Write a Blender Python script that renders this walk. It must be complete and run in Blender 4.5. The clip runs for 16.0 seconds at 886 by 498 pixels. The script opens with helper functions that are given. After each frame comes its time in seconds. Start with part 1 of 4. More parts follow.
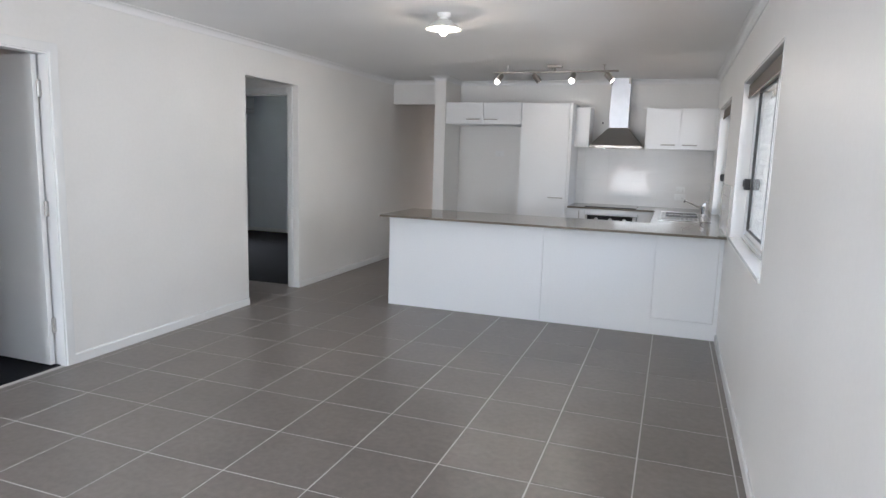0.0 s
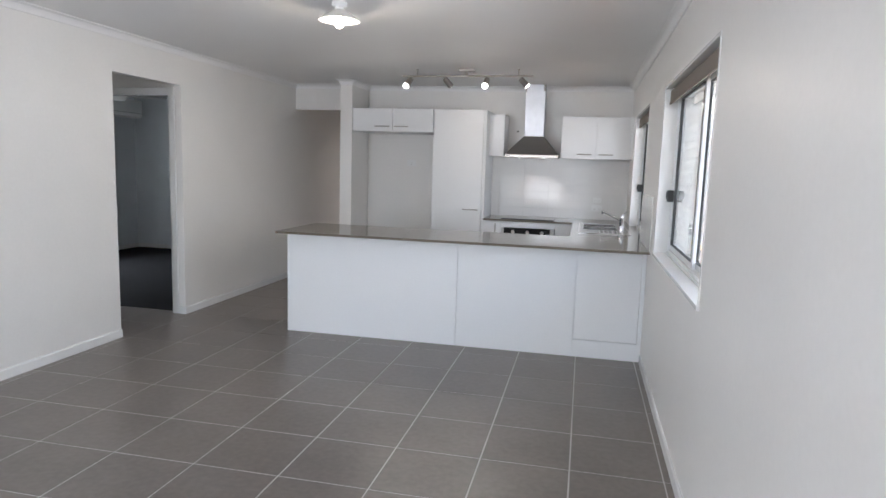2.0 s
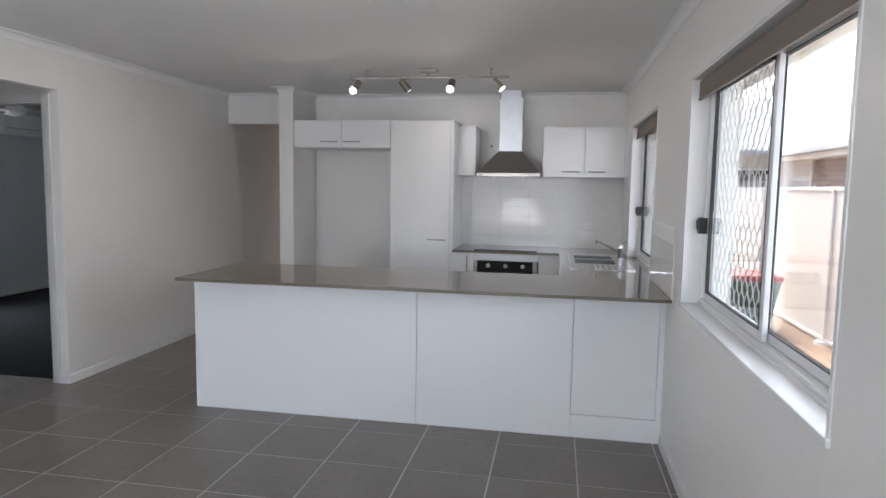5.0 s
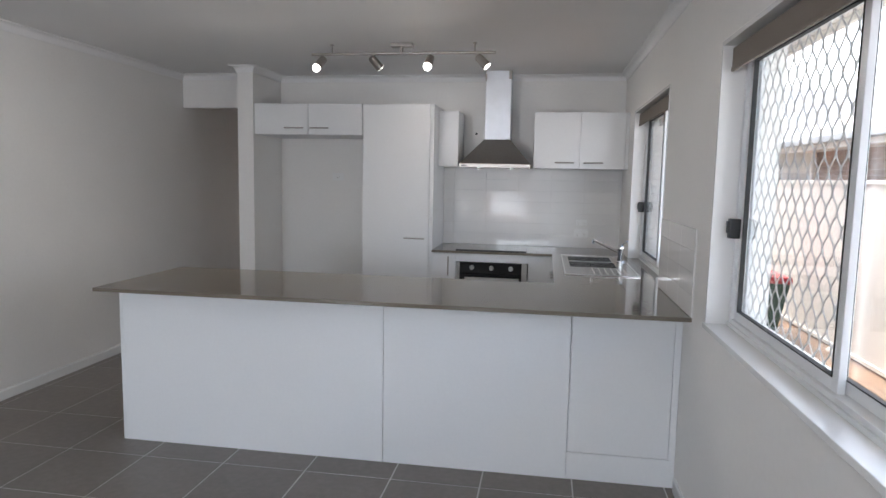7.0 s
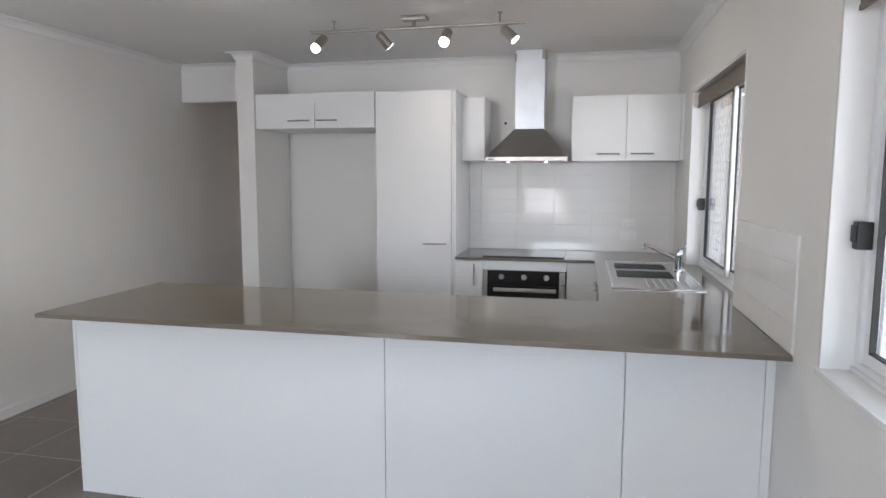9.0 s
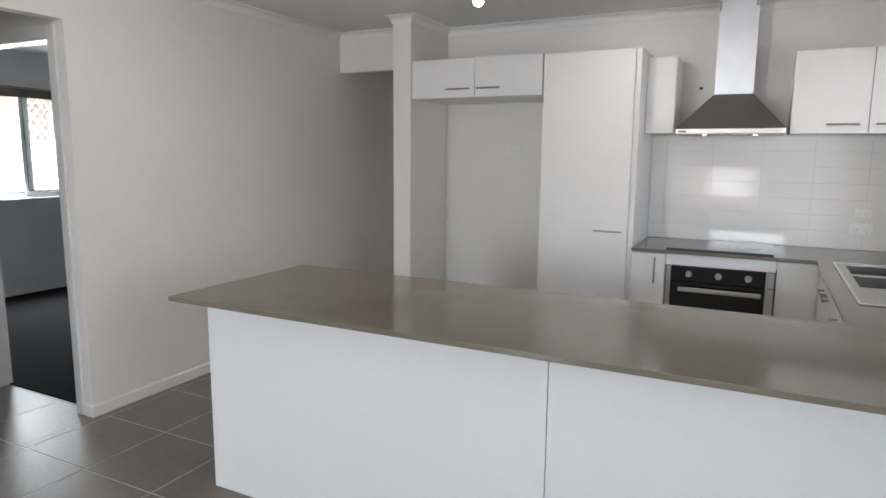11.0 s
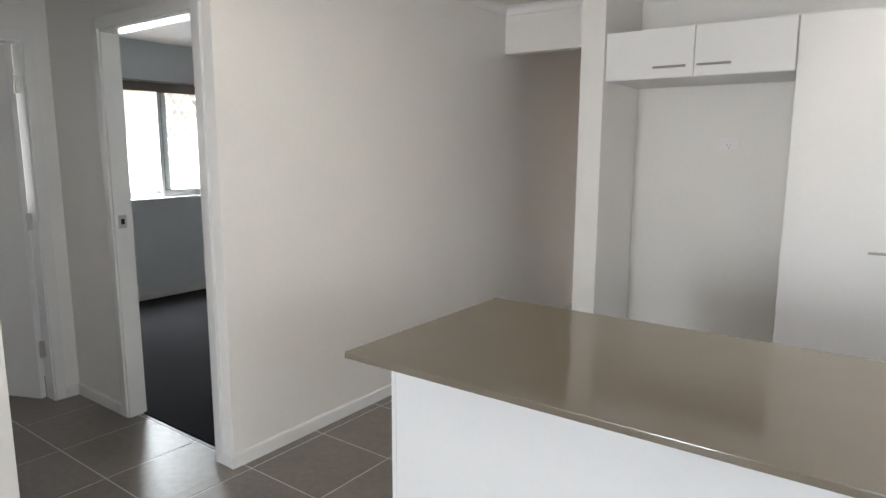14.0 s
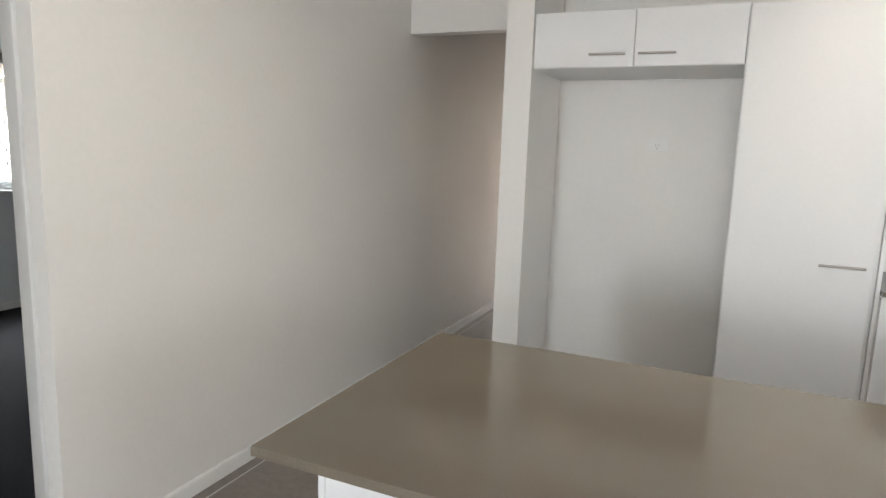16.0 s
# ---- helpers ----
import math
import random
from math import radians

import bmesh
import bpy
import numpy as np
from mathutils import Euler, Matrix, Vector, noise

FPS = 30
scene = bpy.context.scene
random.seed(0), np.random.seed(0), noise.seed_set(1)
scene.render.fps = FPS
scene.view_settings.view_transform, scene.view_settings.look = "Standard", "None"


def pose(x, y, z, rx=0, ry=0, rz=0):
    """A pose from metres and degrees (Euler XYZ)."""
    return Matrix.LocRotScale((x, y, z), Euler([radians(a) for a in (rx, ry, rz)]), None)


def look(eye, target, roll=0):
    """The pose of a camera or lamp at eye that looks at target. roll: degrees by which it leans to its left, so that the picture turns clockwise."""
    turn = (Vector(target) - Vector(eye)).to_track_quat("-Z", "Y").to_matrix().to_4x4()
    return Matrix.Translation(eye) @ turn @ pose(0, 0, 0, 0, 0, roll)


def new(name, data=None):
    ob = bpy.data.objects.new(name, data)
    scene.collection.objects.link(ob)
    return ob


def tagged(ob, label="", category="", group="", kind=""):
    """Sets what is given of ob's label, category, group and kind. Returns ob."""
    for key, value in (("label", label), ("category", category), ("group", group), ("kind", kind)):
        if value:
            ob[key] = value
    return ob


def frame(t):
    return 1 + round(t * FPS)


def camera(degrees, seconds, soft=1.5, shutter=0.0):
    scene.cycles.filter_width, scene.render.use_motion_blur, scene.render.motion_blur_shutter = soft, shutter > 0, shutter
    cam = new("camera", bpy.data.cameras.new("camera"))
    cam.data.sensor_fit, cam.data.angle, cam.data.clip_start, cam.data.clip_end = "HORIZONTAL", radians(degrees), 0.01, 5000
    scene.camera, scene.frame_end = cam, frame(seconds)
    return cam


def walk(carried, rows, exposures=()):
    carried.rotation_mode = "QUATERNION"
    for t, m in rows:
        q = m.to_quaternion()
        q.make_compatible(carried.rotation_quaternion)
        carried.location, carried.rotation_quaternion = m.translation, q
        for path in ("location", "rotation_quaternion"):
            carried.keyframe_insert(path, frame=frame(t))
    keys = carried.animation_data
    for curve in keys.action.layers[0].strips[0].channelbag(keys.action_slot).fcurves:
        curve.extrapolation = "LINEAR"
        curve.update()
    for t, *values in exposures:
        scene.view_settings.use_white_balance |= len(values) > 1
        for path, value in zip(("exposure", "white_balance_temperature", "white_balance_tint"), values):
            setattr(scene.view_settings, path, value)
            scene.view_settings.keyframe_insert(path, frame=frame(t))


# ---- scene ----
cam = camera(70.0, 16.0)
PATH = [
    (0, (-0.432, -5.601, 1.491), (-1.1, -3.74, 1.192), 1.7),
    (0.5, (-0.449, -5.474, 1.495), (-1.099, -3.61, 1.177), 0.8),
    (1, (-0.533, -5.366, 1.474), (-0.997, -3.445, 1.171), -1.2),
    (1.5, (-0.567, -5.251, 1.492), (-1.022, -3.33, 1.167), -0.9),
    (2, (-0.507, -5.056, 1.492), (-0.931, -3.119, 1.23), 1.8),
    (2.5, (-0.53, -4.811, 1.481), (-0.962, -2.879, 1.198), 1.3),
    (3, (-0.565, -4.639, 1.495), (-0.96, -2.688, 1.297), 0.4),
    (3.5, (-0.595, -4.41, 1.502), (-0.945, -2.454, 1.272), -0.1),
    (6, (-0.655, -3.488, 1.506), (-0.999, -1.526, 1.327), 1.7),
    (6.5, (-0.645, -3.329, 1.496), (-0.928, -1.365, 1.248), 2.2),
    (7, (-0.679, -3.142, 1.507), (-0.993, -1.179, 1.287), 1.1),
    (7.5, (-0.698, -2.98, 1.49), (-0.983, -1.015, 1.255), -0.2),
    (8, (-0.678, -2.773, 1.497), (-1.023, -0.817, 1.262), -0.0),
    (10.5, (-0.831, -2.045, 1.485), (-1.546, -0.193, 1.242), 0.1),
    (11, (-0.912, -1.911, 1.483), (-1.8, -0.145, 1.183), 0.5),
    (11.5, (-1.05, -1.867, 1.481), (-1.927, -0.089, 1.218), -0.2),
    (12, (-1.211, -1.809, 1.482), (-2.238, -0.123, 1.161), -1.6),
    (12.5, (-1.315, -1.738, 1.48), (-2.444, -0.119, 1.155), -0.7),
    (13, (-1.435, -1.602, 1.49), (-2.668, -0.046, 1.246), -1.0),
    (13.5, (-1.562, -1.509, 1.48), (-2.825, 0.013, 1.179), 1.0),
    (14, (-1.759, -1.431, 1.485), (-2.924, 0.163, 1.168), 0.2),
    (14.5, (-1.952, -1.383, 1.485), (-2.937, 0.327, 1.159), -0.8),
    (15, (-2.056, -1.287, 1.478), (-2.98, 0.454, 1.136), 0.2),
    (15.5, (-2.163, -1.141, 1.472), (-2.99, 0.657, 1.183), 0.8),
    (16, (-2.27, -1.03, 1.454), (-3.078, 0.772, 1.137), 1.9),
]
walk(cam, [(t, look(eye, target, roll)) for t, eye, target, roll in PATH], [(0, 2.70, 6100, 11), (3.5, 2.66, 6100, 12), (6.5, 2.28, 6100, 12), (7, 2.36, 6100, 12), (8, 2.68, 6100, 12), (10.5, 2.78, 6300, 11), (13.5, 3.03, 6450, 10), (16, 3.18, 6550, 9)])

# ---- world, sun, large lights ----
world = bpy.data.worlds.new("sky")
scene.world = world
world.use_nodes = True
wn = world.node_tree
sky = wn.nodes.new("ShaderNodeTexSky")
sky.sky_type, sky.sun_disc = "NISHITA", False
sky.sun_elevation, sky.sun_rotation = radians(52), radians(-9)
sky.air_density, sky.dust_density, sky.ozone_density = 1.0, 6.0, 1.0
wn.nodes["Background"].inputs[1].default_value = 0.15
wn.links.new(sky.outputs[0], wn.nodes["Background"].inputs[0])

sun = new("sun", bpy.data.lights.new("sun", "SUN"))
sun.data.energy, sun.data.angle, sun.data.color = 1.4, radians(20), (1.0, 0.97, 0.93)
sun.matrix_world = look((-1, 6, 8), (0, 0, 0))


# An area lamp that stands in for daylight; most of these are unseen.
def daylight_fill(name, eye, target, w, h, watts, colour=(0.93, 0.97, 1.0)):
    lamp = new(name, bpy.data.lights.new(name, "AREA"))
    lamp.data.shape, lamp.data.size, lamp.data.size_y = "RECTANGLE", w, h
    lamp.data.energy, lamp.data.color = watts, colour
    lamp.matrix_world = look(eye, target)
    return lamp


def bulb_lamp(name, at, watts, colour=(1.0, 0.86, 0.68), radius=0.03):
    lamp = new(name, bpy.data.lights.new(name, "POINT"))
    lamp.data.energy, lamp.data.color, lamp.data.shadow_soft_size = watts, colour, radius
    lamp.location = at
    return lamp


daylight_fill("south_daylight", (-1.6, -7.32, 0.85), (-1.6, 0, 0.85), 0.9, 0.6, 1.7)
# Added lamp in an unseen tall opening; brightens the peninsula front and kitchen.
daylight_fill("south_high_fill", (-3.68, -7.32, 1.4), (-3.68, 0, 1.4), 0.85, 1.4, 14)
# Added lamp, unseen, set high so its reflection clears the splashback.
daylight_fill("south_top_fill", (-1.15, -7.32, 2.08), (-1.15, 0, 1.7), 1.5, 0.44, 4.5)
# Unseen lamp added beyond window_1 to light the west wall and kitchen.
daylight_fill("side_yard_fill", (1.65, -1.05, 1.40), (-4, -1.05, 1.30), 2.7, 1.2, 17)
# Lamp in an added opening behind the camera, brightens the west wall.
daylight_fill("east_rear_fill", (0.20, -6.45, 1.45), (-4, -6.45, 1.45), 1.1, 1.2, 1.0)
# Area lamp added out of view above the bedroom window, in place of sky.
daylight_fill("bedroom_overhead_fill", (-8.7, 2.06, 3.05), (-6.3, 2.06, 0.2), 2.0, 1.3, 110)
# Lamp added outside the glass; whitens the window and brightens bedroom and hall.
daylight_fill("bedroom_window_fill", (-8.15, 2.06, 1.6), (0, 2.06, 1.4), 1.3, 1.4, 4.2)
# Added lamp in an unseen opening, lights the open hall door leaf.
daylight_fill("bathroom_fill", (-7.85, -0.2, 1.55), (0, -0.2, 1.4), 0.6, 1.1, 0.6)
daylight_fill("entry_daylight", (-3.79, 7.06, 1.2), (-3.79, 0, 1.2), 0.5, 1.8, 0.06)

# ---- materials ----


def material(name, colour, rough=0.5, metal=0.0, grain=0.0, grain_scale=60.0, stain=0.0, stain_scale=2.0,
             bump=0.0, bump_scale=200.0, each=0.0, coat=0.0, spec=0.5, emit=0.0):
    """A surface with grain and stains at two scales, relief and, for pieces, a shade of each."""
    m = bpy.data.materials.new(name)
    m.use_nodes = True
    nt = m.node_tree
    b = nt.nodes["Principled BSDF"]
    b.inputs["Base Color"].default_value = (*colour, 1)
    b.inputs["Roughness"].default_value = rough
    b.inputs["Metallic"].default_value = metal
    b.inputs["Specular IOR Level"].default_value = spec
    b.inputs["Coat Weight"].default_value = coat
    b.inputs["Coat Roughness"].default_value = 0.06
    if emit:
        b.inputs["Emission Color"].default_value = (*colour, 1)
        b.inputs["Emission Strength"].default_value = emit
    geo = nt.nodes.new("ShaderNodeNewGeometry")

    def noise_at(scale, detail):
        n = nt.nodes.new("ShaderNodeTexNoise")
        n.inputs["Scale"].default_value, n.inputs["Detail"].default_value = scale, detail
        nt.links.new(geo.outputs["Position"], n.inputs["Vector"])
        return n.outputs["Fac"]

    def span(socket, amount):
        r = nt.nodes.new("ShaderNodeMapRange")
        r.inputs["From Min"].default_value, r.inputs["From Max"].default_value = 0.3, 0.7
        r.inputs["To Min"].default_value, r.inputs["To Max"].default_value = 1 - amount, 1 + amount
        nt.links.new(socket, r.inputs["Value"])
        return r.outputs["Result"]

    factors = []
    if grain:
        factors.append(span(noise_at(grain_scale, 4), grain))
    if stain:
        s = noise_at(stain_scale, 3)
        factors.append(span(s, stain))
        rr = nt.nodes.new("ShaderNodeMapRange")
        rr.inputs["To Min"].default_value, rr.inputs["To Max"].default_value = rough * 0.85, min(1, rough * 1.15)
        nt.links.new(s, rr.inputs["Value"])
        nt.links.new(rr.outputs["Result"], b.inputs["Roughness"])
    if each:
        info = nt.nodes.new("ShaderNodeObjectInfo")
        r = nt.nodes.new("ShaderNodeMapRange")
        r.inputs["To Min"].default_value, r.inputs["To Max"].default_value = 1 - each, 1 + each
        nt.links.new(info.outputs["Random"], r.inputs["Value"])
        factors.append(r.outputs["Result"])
    if factors:
        f = factors[0]
        for g in factors[1:]:
            mul = nt.nodes.new("ShaderNodeMath")
            mul.operation = "MULTIPLY"
            nt.links.new(f, mul.inputs[0])
            nt.links.new(g, mul.inputs[1])
            f = mul.outputs[0]
        mix = nt.nodes.new("ShaderNodeVectorMath")
        mix.operation = "SCALE"
        mix.inputs[0].default_value = colour
        nt.links.new(f, mix.inputs["Scale"])
        nt.links.new(mix.outputs[0], b.inputs["Base Color"])
    if bump:
        bn = nt.nodes.new("ShaderNodeBump")
        bn.inputs["Strength"].default_value, bn.inputs["Distance"].default_value = bump, 0.002
        nt.links.new(noise_at(bump_scale, 3), bn.inputs["Height"])
        nt.links.new(bn.outputs[0], b.inputs["Normal"])
    return m


def glass(name, tint=(1, 1, 1)):
    m = bpy.data.materials.new(name)
    m.use_nodes = True
    nt = m.node_tree
    nt.nodes.remove(nt.nodes["Principled BSDF"])
    clear, gloss, mix = (nt.nodes.new("ShaderNodeBsdf" + k) for k in ("Transparent", "Glossy", "Transparent"))
    nt.nodes.remove(mix)
    mix = nt.nodes.new("ShaderNodeMixShader")
    facing = nt.nodes.new("ShaderNodeLayerWeight")
    facing.inputs["Blend"].default_value = 0.5
    power = nt.nodes.new("ShaderNodeMath")
    power.operation = "POWER"
    power.inputs[1].default_value = 5.0
    fres = nt.nodes.new("ShaderNodeMapRange")
    fres.inputs["To Min"].default_value, fres.inputs["To Max"].default_value = 0.04, 0.9
    nt.links.new(facing.outputs["Facing"], power.inputs[0])
    nt.links.new(power.outputs[0], fres.inputs["Value"])
    clear.inputs["Color"].default_value = (*tint, 1)
    gloss.inputs["Roughness"].default_value = 0.02
    nt.links.new(fres.outputs[0], mix.inputs[0])
    nt.links.new(clear.outputs[0], mix.inputs[1])
    nt.links.new(gloss.outputs[0], mix.inputs[2])
    nt.links.new(mix.outputs[0], nt.nodes["Material Output"].inputs["Surface"])
    return m


WALL = material("wall_paint", (0.80, 0.785, 0.76), 0.40, grain=0.012, grain_scale=40, stain=0.025, stain_scale=1.3, bump=0.12, bump_scale=260)
BED_WALL = material("bedroom_paint", (0.72, 0.75, 0.77), 0.55, stain=0.03, stain_scale=1.3, bump=0.12, bump_scale=260)
CEIL = material("ceiling_paint", (0.82, 0.815, 0.81), 0.8, stain=0.02, stain_scale=1.0, bump=0.1, bump_scale=200)
TRIM = material("trim_gloss_paint", (0.80, 0.80, 0.79), 0.25, stain=0.02, stain_scale=3, bump=0.05, bump_scale=60)
CAB = material("white_melamine", (0.80, 0.80, 0.80), 0.42, grain=0.01, bump=0.05, bump_scale=350)
PENINSULA = material("white_panel_melamine", (0.82, 0.83, 0.84), 0.38, grain=0.01, bump=0.05, bump_scale=350)
STONE = material("taupe_stone", (0.170, 0.146, 0.114), 0.085, grain=0.10, grain_scale=420, stain=0.03, stain_scale=5)
TILE = material("floor_tile_glaze", (0.182, 0.158, 0.142), 0.34, grain=0.10, grain_scale=28, stain=0.10, stain_scale=3.2, bump=0.03, bump_scale=90, each=0.05)
GROUT = material("floor_grout", (0.60, 0.58, 0.56), 0.85, grain=0.08, grain_scale=300, stain=0.12, stain_scale=1.5)
CARPET = material("charcoal_carpet", (0.017, 0.017, 0.019), 0.95, grain=0.35, grain_scale=420, stain=0.1, stain_scale=3, bump=0.8, bump_scale=500, spec=0.1)
SPLASH = material("white_gloss_tile", (0.80, 0.79, 0.775), 0.05, stain=0.01, stain_scale=4, bump=0.02, bump_scale=8, each=0.012)
SPLASH_GROUT = material("white_grout", (0.79, 0.79, 0.785), 0.8, grain=0.03)
STEEL = material("brushed_steel", (0.55, 0.54, 0.52), 0.28, 1.0, grain=0.06, grain_scale=150)
NICKEL = material("brushed_nickel", (0.42, 0.39, 0.36), 0.30, 1.0, grain=0.05, grain_scale=200)
DECK = material("sink_deck_steel", (0.52, 0.52, 0.51), 0.24, 1.0, grain=0.08, grain_scale=120)
BOWL = material("polished_bowl_steel", (0.55, 0.54, 0.53), 0.22, 1.0, grain=0.05, grain_scale=90)
CHROME = material("chrome", (0.80, 0.80, 0.80), 0.07, 1.0, stain=0.03, stain_scale=20)
HOOD = material("hood_steel", (0.34, 0.32, 0.30), 0.33, 1.0, grain=0.08, grain_scale=120)
FLUE = material("flue_protective_film_steel", (0.68, 0.70, 0.74), 0.35, 0.55, stain=0.05, stain_scale=9)
BLACK = material("black_plastic", (0.012, 0.012, 0.013), 0.35, stain=0.05)
BLACK_GLASS = material("black_glass", (0.008, 0.008, 0.009), 0.06, stain=0.05)
ALU = material("white_aluminium", (0.78, 0.79, 0.80), 0.32, stain=0.02, stain_scale=4)
MESH = material("grey_grille_wire", (0.48, 0.47, 0.46), 0.5, stain=0.08)
BLIND = material("taupe_blind_fabric", (0.205, 0.172, 0.145), 0.8, grain=0.08, grain_scale=500, stain=0.04)
PLASTIC = material("white_plastic", (0.82, 0.82, 0.81), 0.35, stain=0.01)
RUBBER = material("dark_gasket", (0.02, 0.02, 0.02), 0.7, stain=0.05)
BULB = material("lit_bulb", (1.0, 0.93, 0.82), 0.4, emit=2.5)
OPAL = material("opal_glass", (0.86, 0.84, 0.80), 0.2, stain=0.01)
GLASS = glass("window_glass", (0.94, 0.96, 0.95))
FENCE = material("cream_steel_fence", (0.80, 0.765, 0.71), 0.45, stain=0.04, stain_scale=2)
DIRT = material("bare_earth", (0.20, 0.125, 0.08), 0.95, grain=0.3, grain_scale=30, stain=0.25, stain_scale=1.5, bump=0.8, bump_scale=40)
CONCRETE = material("pale_concrete", (0.52, 0.49, 0.45), 0.9, grain=0.1, grain_scale=60, stain=0.15)
BRICK = material("brown_brick", (0.34, 0.255, 0.215), 0.85, grain=0.15, grain_scale=90, stain=0.1, each=0.18)
MORTAR = material("mortar", (0.52, 0.47, 0.42), 0.9, grain=0.1)
ROOF = material("grey_roof", (0.30, 0.30, 0.31), 0.6, stain=0.1)
SOFFIT = material("soffit_paint", (0.78, 0.74, 0.68), 0.6, stain=0.03)
RENDER = material("rendered_exterior", (0.60, 0.55, 0.48), 0.85, grain=0.08, stain=0.05, bump=0.5, bump_scale=150)
BIN_GREEN = material("bin_green", (0.012, 0.06, 0.035), 0.45, stain=0.1)
BIN_YELLOW = material("bin_yellow", (0.75, 0.46, 0.03), 0.4, stain=0.08)
CREAM_BLOCK = material("cream_block", (0.74, 0.69, 0.60), 0.85, grain=0.1, grain_scale=60, stain=0.06, each=0.06)
DARK_MORTAR = material("dark_mortar", (0.30, 0.27, 0.24), 0.9, grain=0.1)
GUTTER = material("grey_gutter_steel", (0.42, 0.44, 0.46), 0.4, stain=0.06)
BIN_RED = material("bin_red", (0.42, 0.02, 0.025), 0.4, stain=0.08)

# ---- building helpers ----


def add_box(bm, x0, x1, y0, y1, z0, z1, bevel=0.0):
    made = bmesh.ops.create_cube(bm, size=1.0, matrix=Matrix.LocRotScale(
        ((x0 + x1) / 2, (y0 + y1) / 2, (z0 + z1) / 2), None, (abs(x1 - x0), abs(y1 - y0), abs(z1 - z0))))
    if bevel:
        edges = list({e for v in made["verts"] for e in v.link_edges})
        bmesh.ops.bevel(bm, geom=edges, offset=bevel, segments=2, profile=0.6, affect="EDGES")
    return bm


def box(*span, bevel=0.0):
    return add_box(bmesh.new(), *span, bevel=bevel)


def rod(p, q, r0, r1=None, sides=16, bm=None):
    """A capped round bar from p to q."""
    bm = bm or bmesh.new()
    p, q = Vector(p), Vector(q)
    m = Matrix.Translation((p + q) / 2) @ (q - p).to_track_quat("Z", "Y").to_matrix().to_4x4()
    bmesh.ops.create_cone(bm, cap_ends=True, segments=sides, radius1=r0, radius2=r0 if r1 is None else r1, depth=(q - p).length, matrix=m)
    return bm


def lathe(profile, at, sides=28, turn=None):
    """A turned body from (radius, height) pairs, standing at a place."""
    bm = bmesh.new()
    rings = []
    for r, z in profile:
        rings.append([bm.verts.new((r * math.cos(2 * math.pi * i / sides), r * math.sin(2 * math.pi * i / sides), z)) for i in range(sides)])
    for a, b in zip(rings, rings[1:]):
        for i in range(sides):
            bm.faces.new((a[i], a[(i + 1) % sides], b[(i + 1) % sides], b[i]))
    m = Matrix.Translation(at) @ (turn or Matrix())
    bmesh.ops.transform(bm, matrix=m, verts=bm.verts)
    return bm


def sweep(points, profile, closed=False):
    """A moulding along a line in plan: profile pairs are the distance to the left of the line and the height."""
    bm = bmesh.new()
    n = len(points)
    rows = []
    for i, p in enumerate(points):
        p = Vector(p)
        before = (p - Vector(points[i - 1])).normalized() if i or closed else None
        after = (Vector(points[(i + 1) % n]) - p).normalized() if i < n - 1 or closed else None
        normals = [Vector((-d.y, d.x)) for d in (before, after) if d is not None]
        mid = sum(normals, Vector((0, 0))).normalized()
        mid /= max(0.3, mid.dot(normals[0]))
        rows.append([bm.verts.new((p.x + mid.x * d, p.y + mid.y * d, z)) for d, z in profile])
    k = len(profile)
    for a, b in zip(rows, rows[1:] + ([rows[0]] if closed else [])):
        for j in range(k):
            bm.faces.new((a[j], b[j], b[(j + 1) % k], a[(j + 1) % k]))
    if not closed:
        bm.faces.new(rows[0][::-1])
        bm.faces.new(rows[-1])
    bmesh.ops.recalc_face_normals(bm, faces=bm.faces)
    return bm


def mesh_from(name, bm, mat, smooth=False):
    me = bpy.data.meshes.new(name)
    bmesh.ops.recalc_face_normals(bm, faces=bm.faces)
    if smooth:
        for f in bm.faces:
            f.smooth = True
    bm.to_mesh(me)
    bm.free()
    me.materials.append(mat)
    if smooth:
        me.set_sharp_from_angle(angle=radians(35))
    return me


def structure(name, bm, mat, label="", smooth=False):
    return tagged(new(name, mesh_from(name, bm, mat, smooth)), label, "structure", kind="structure")


def thing(name, base, label, category, group="", kind=""):
    ob = new(name)
    ob.location = base
    ob.empty_display_size = 0.05
    return tagged(ob, label, category, group, kind)


def part(name, bm, mat, parent, label="", smooth=False):
    """One mesh under a thing or under a part of it; the bmesh is in world metres."""
    root = parent
    while root.parent:
        root = root.parent
    bmesh.ops.translate(bm, vec=-Vector(root.location), verts=bm.verts)
    ob = new(name, mesh_from(name, bm, mat, smooth))
    ob.parent = parent
    return tagged(ob, label)


# ---- the structure ----
CEILING, HEAD = 2.46, 2.145
WEST, NORTH, SOUTH = -4.175, 2.80, -7.2
OUT = 0.24


def wall_boxes(*spans):
    bm = bmesh.new()
    for s in spans:
        add_box(bm, *s)
    return bm


T = CEILING
# The opening from y -7.0 to -5.9 is unseen, added for a fill lamp.
structure("wall_east", wall_boxes(
    (0, OUT, SOUTH - 0.2, -7.0, -0.1, T), (0, OUT, -7.0, -5.9, -0.1, 0.85), (0, OUT, -7.0, -5.9, 2.05, T), (0, OUT, -5.9, -2.235, -0.1, T), (0, OUT, -2.235, -0.40, -0.1, 0.91), (0, OUT, -2.235, -0.40, 2.07, T),
    (0, OUT, -0.40, 0.69, -0.1, T), (0, OUT, 0.69, 2.14, -0.1, 0.878), (0, OUT, 0.69, 2.14, 2.07, T),
    (0, OUT, 2.14, 7.2, -0.1, T)), WALL, "off-white painted plaster wall with two sliding windows")
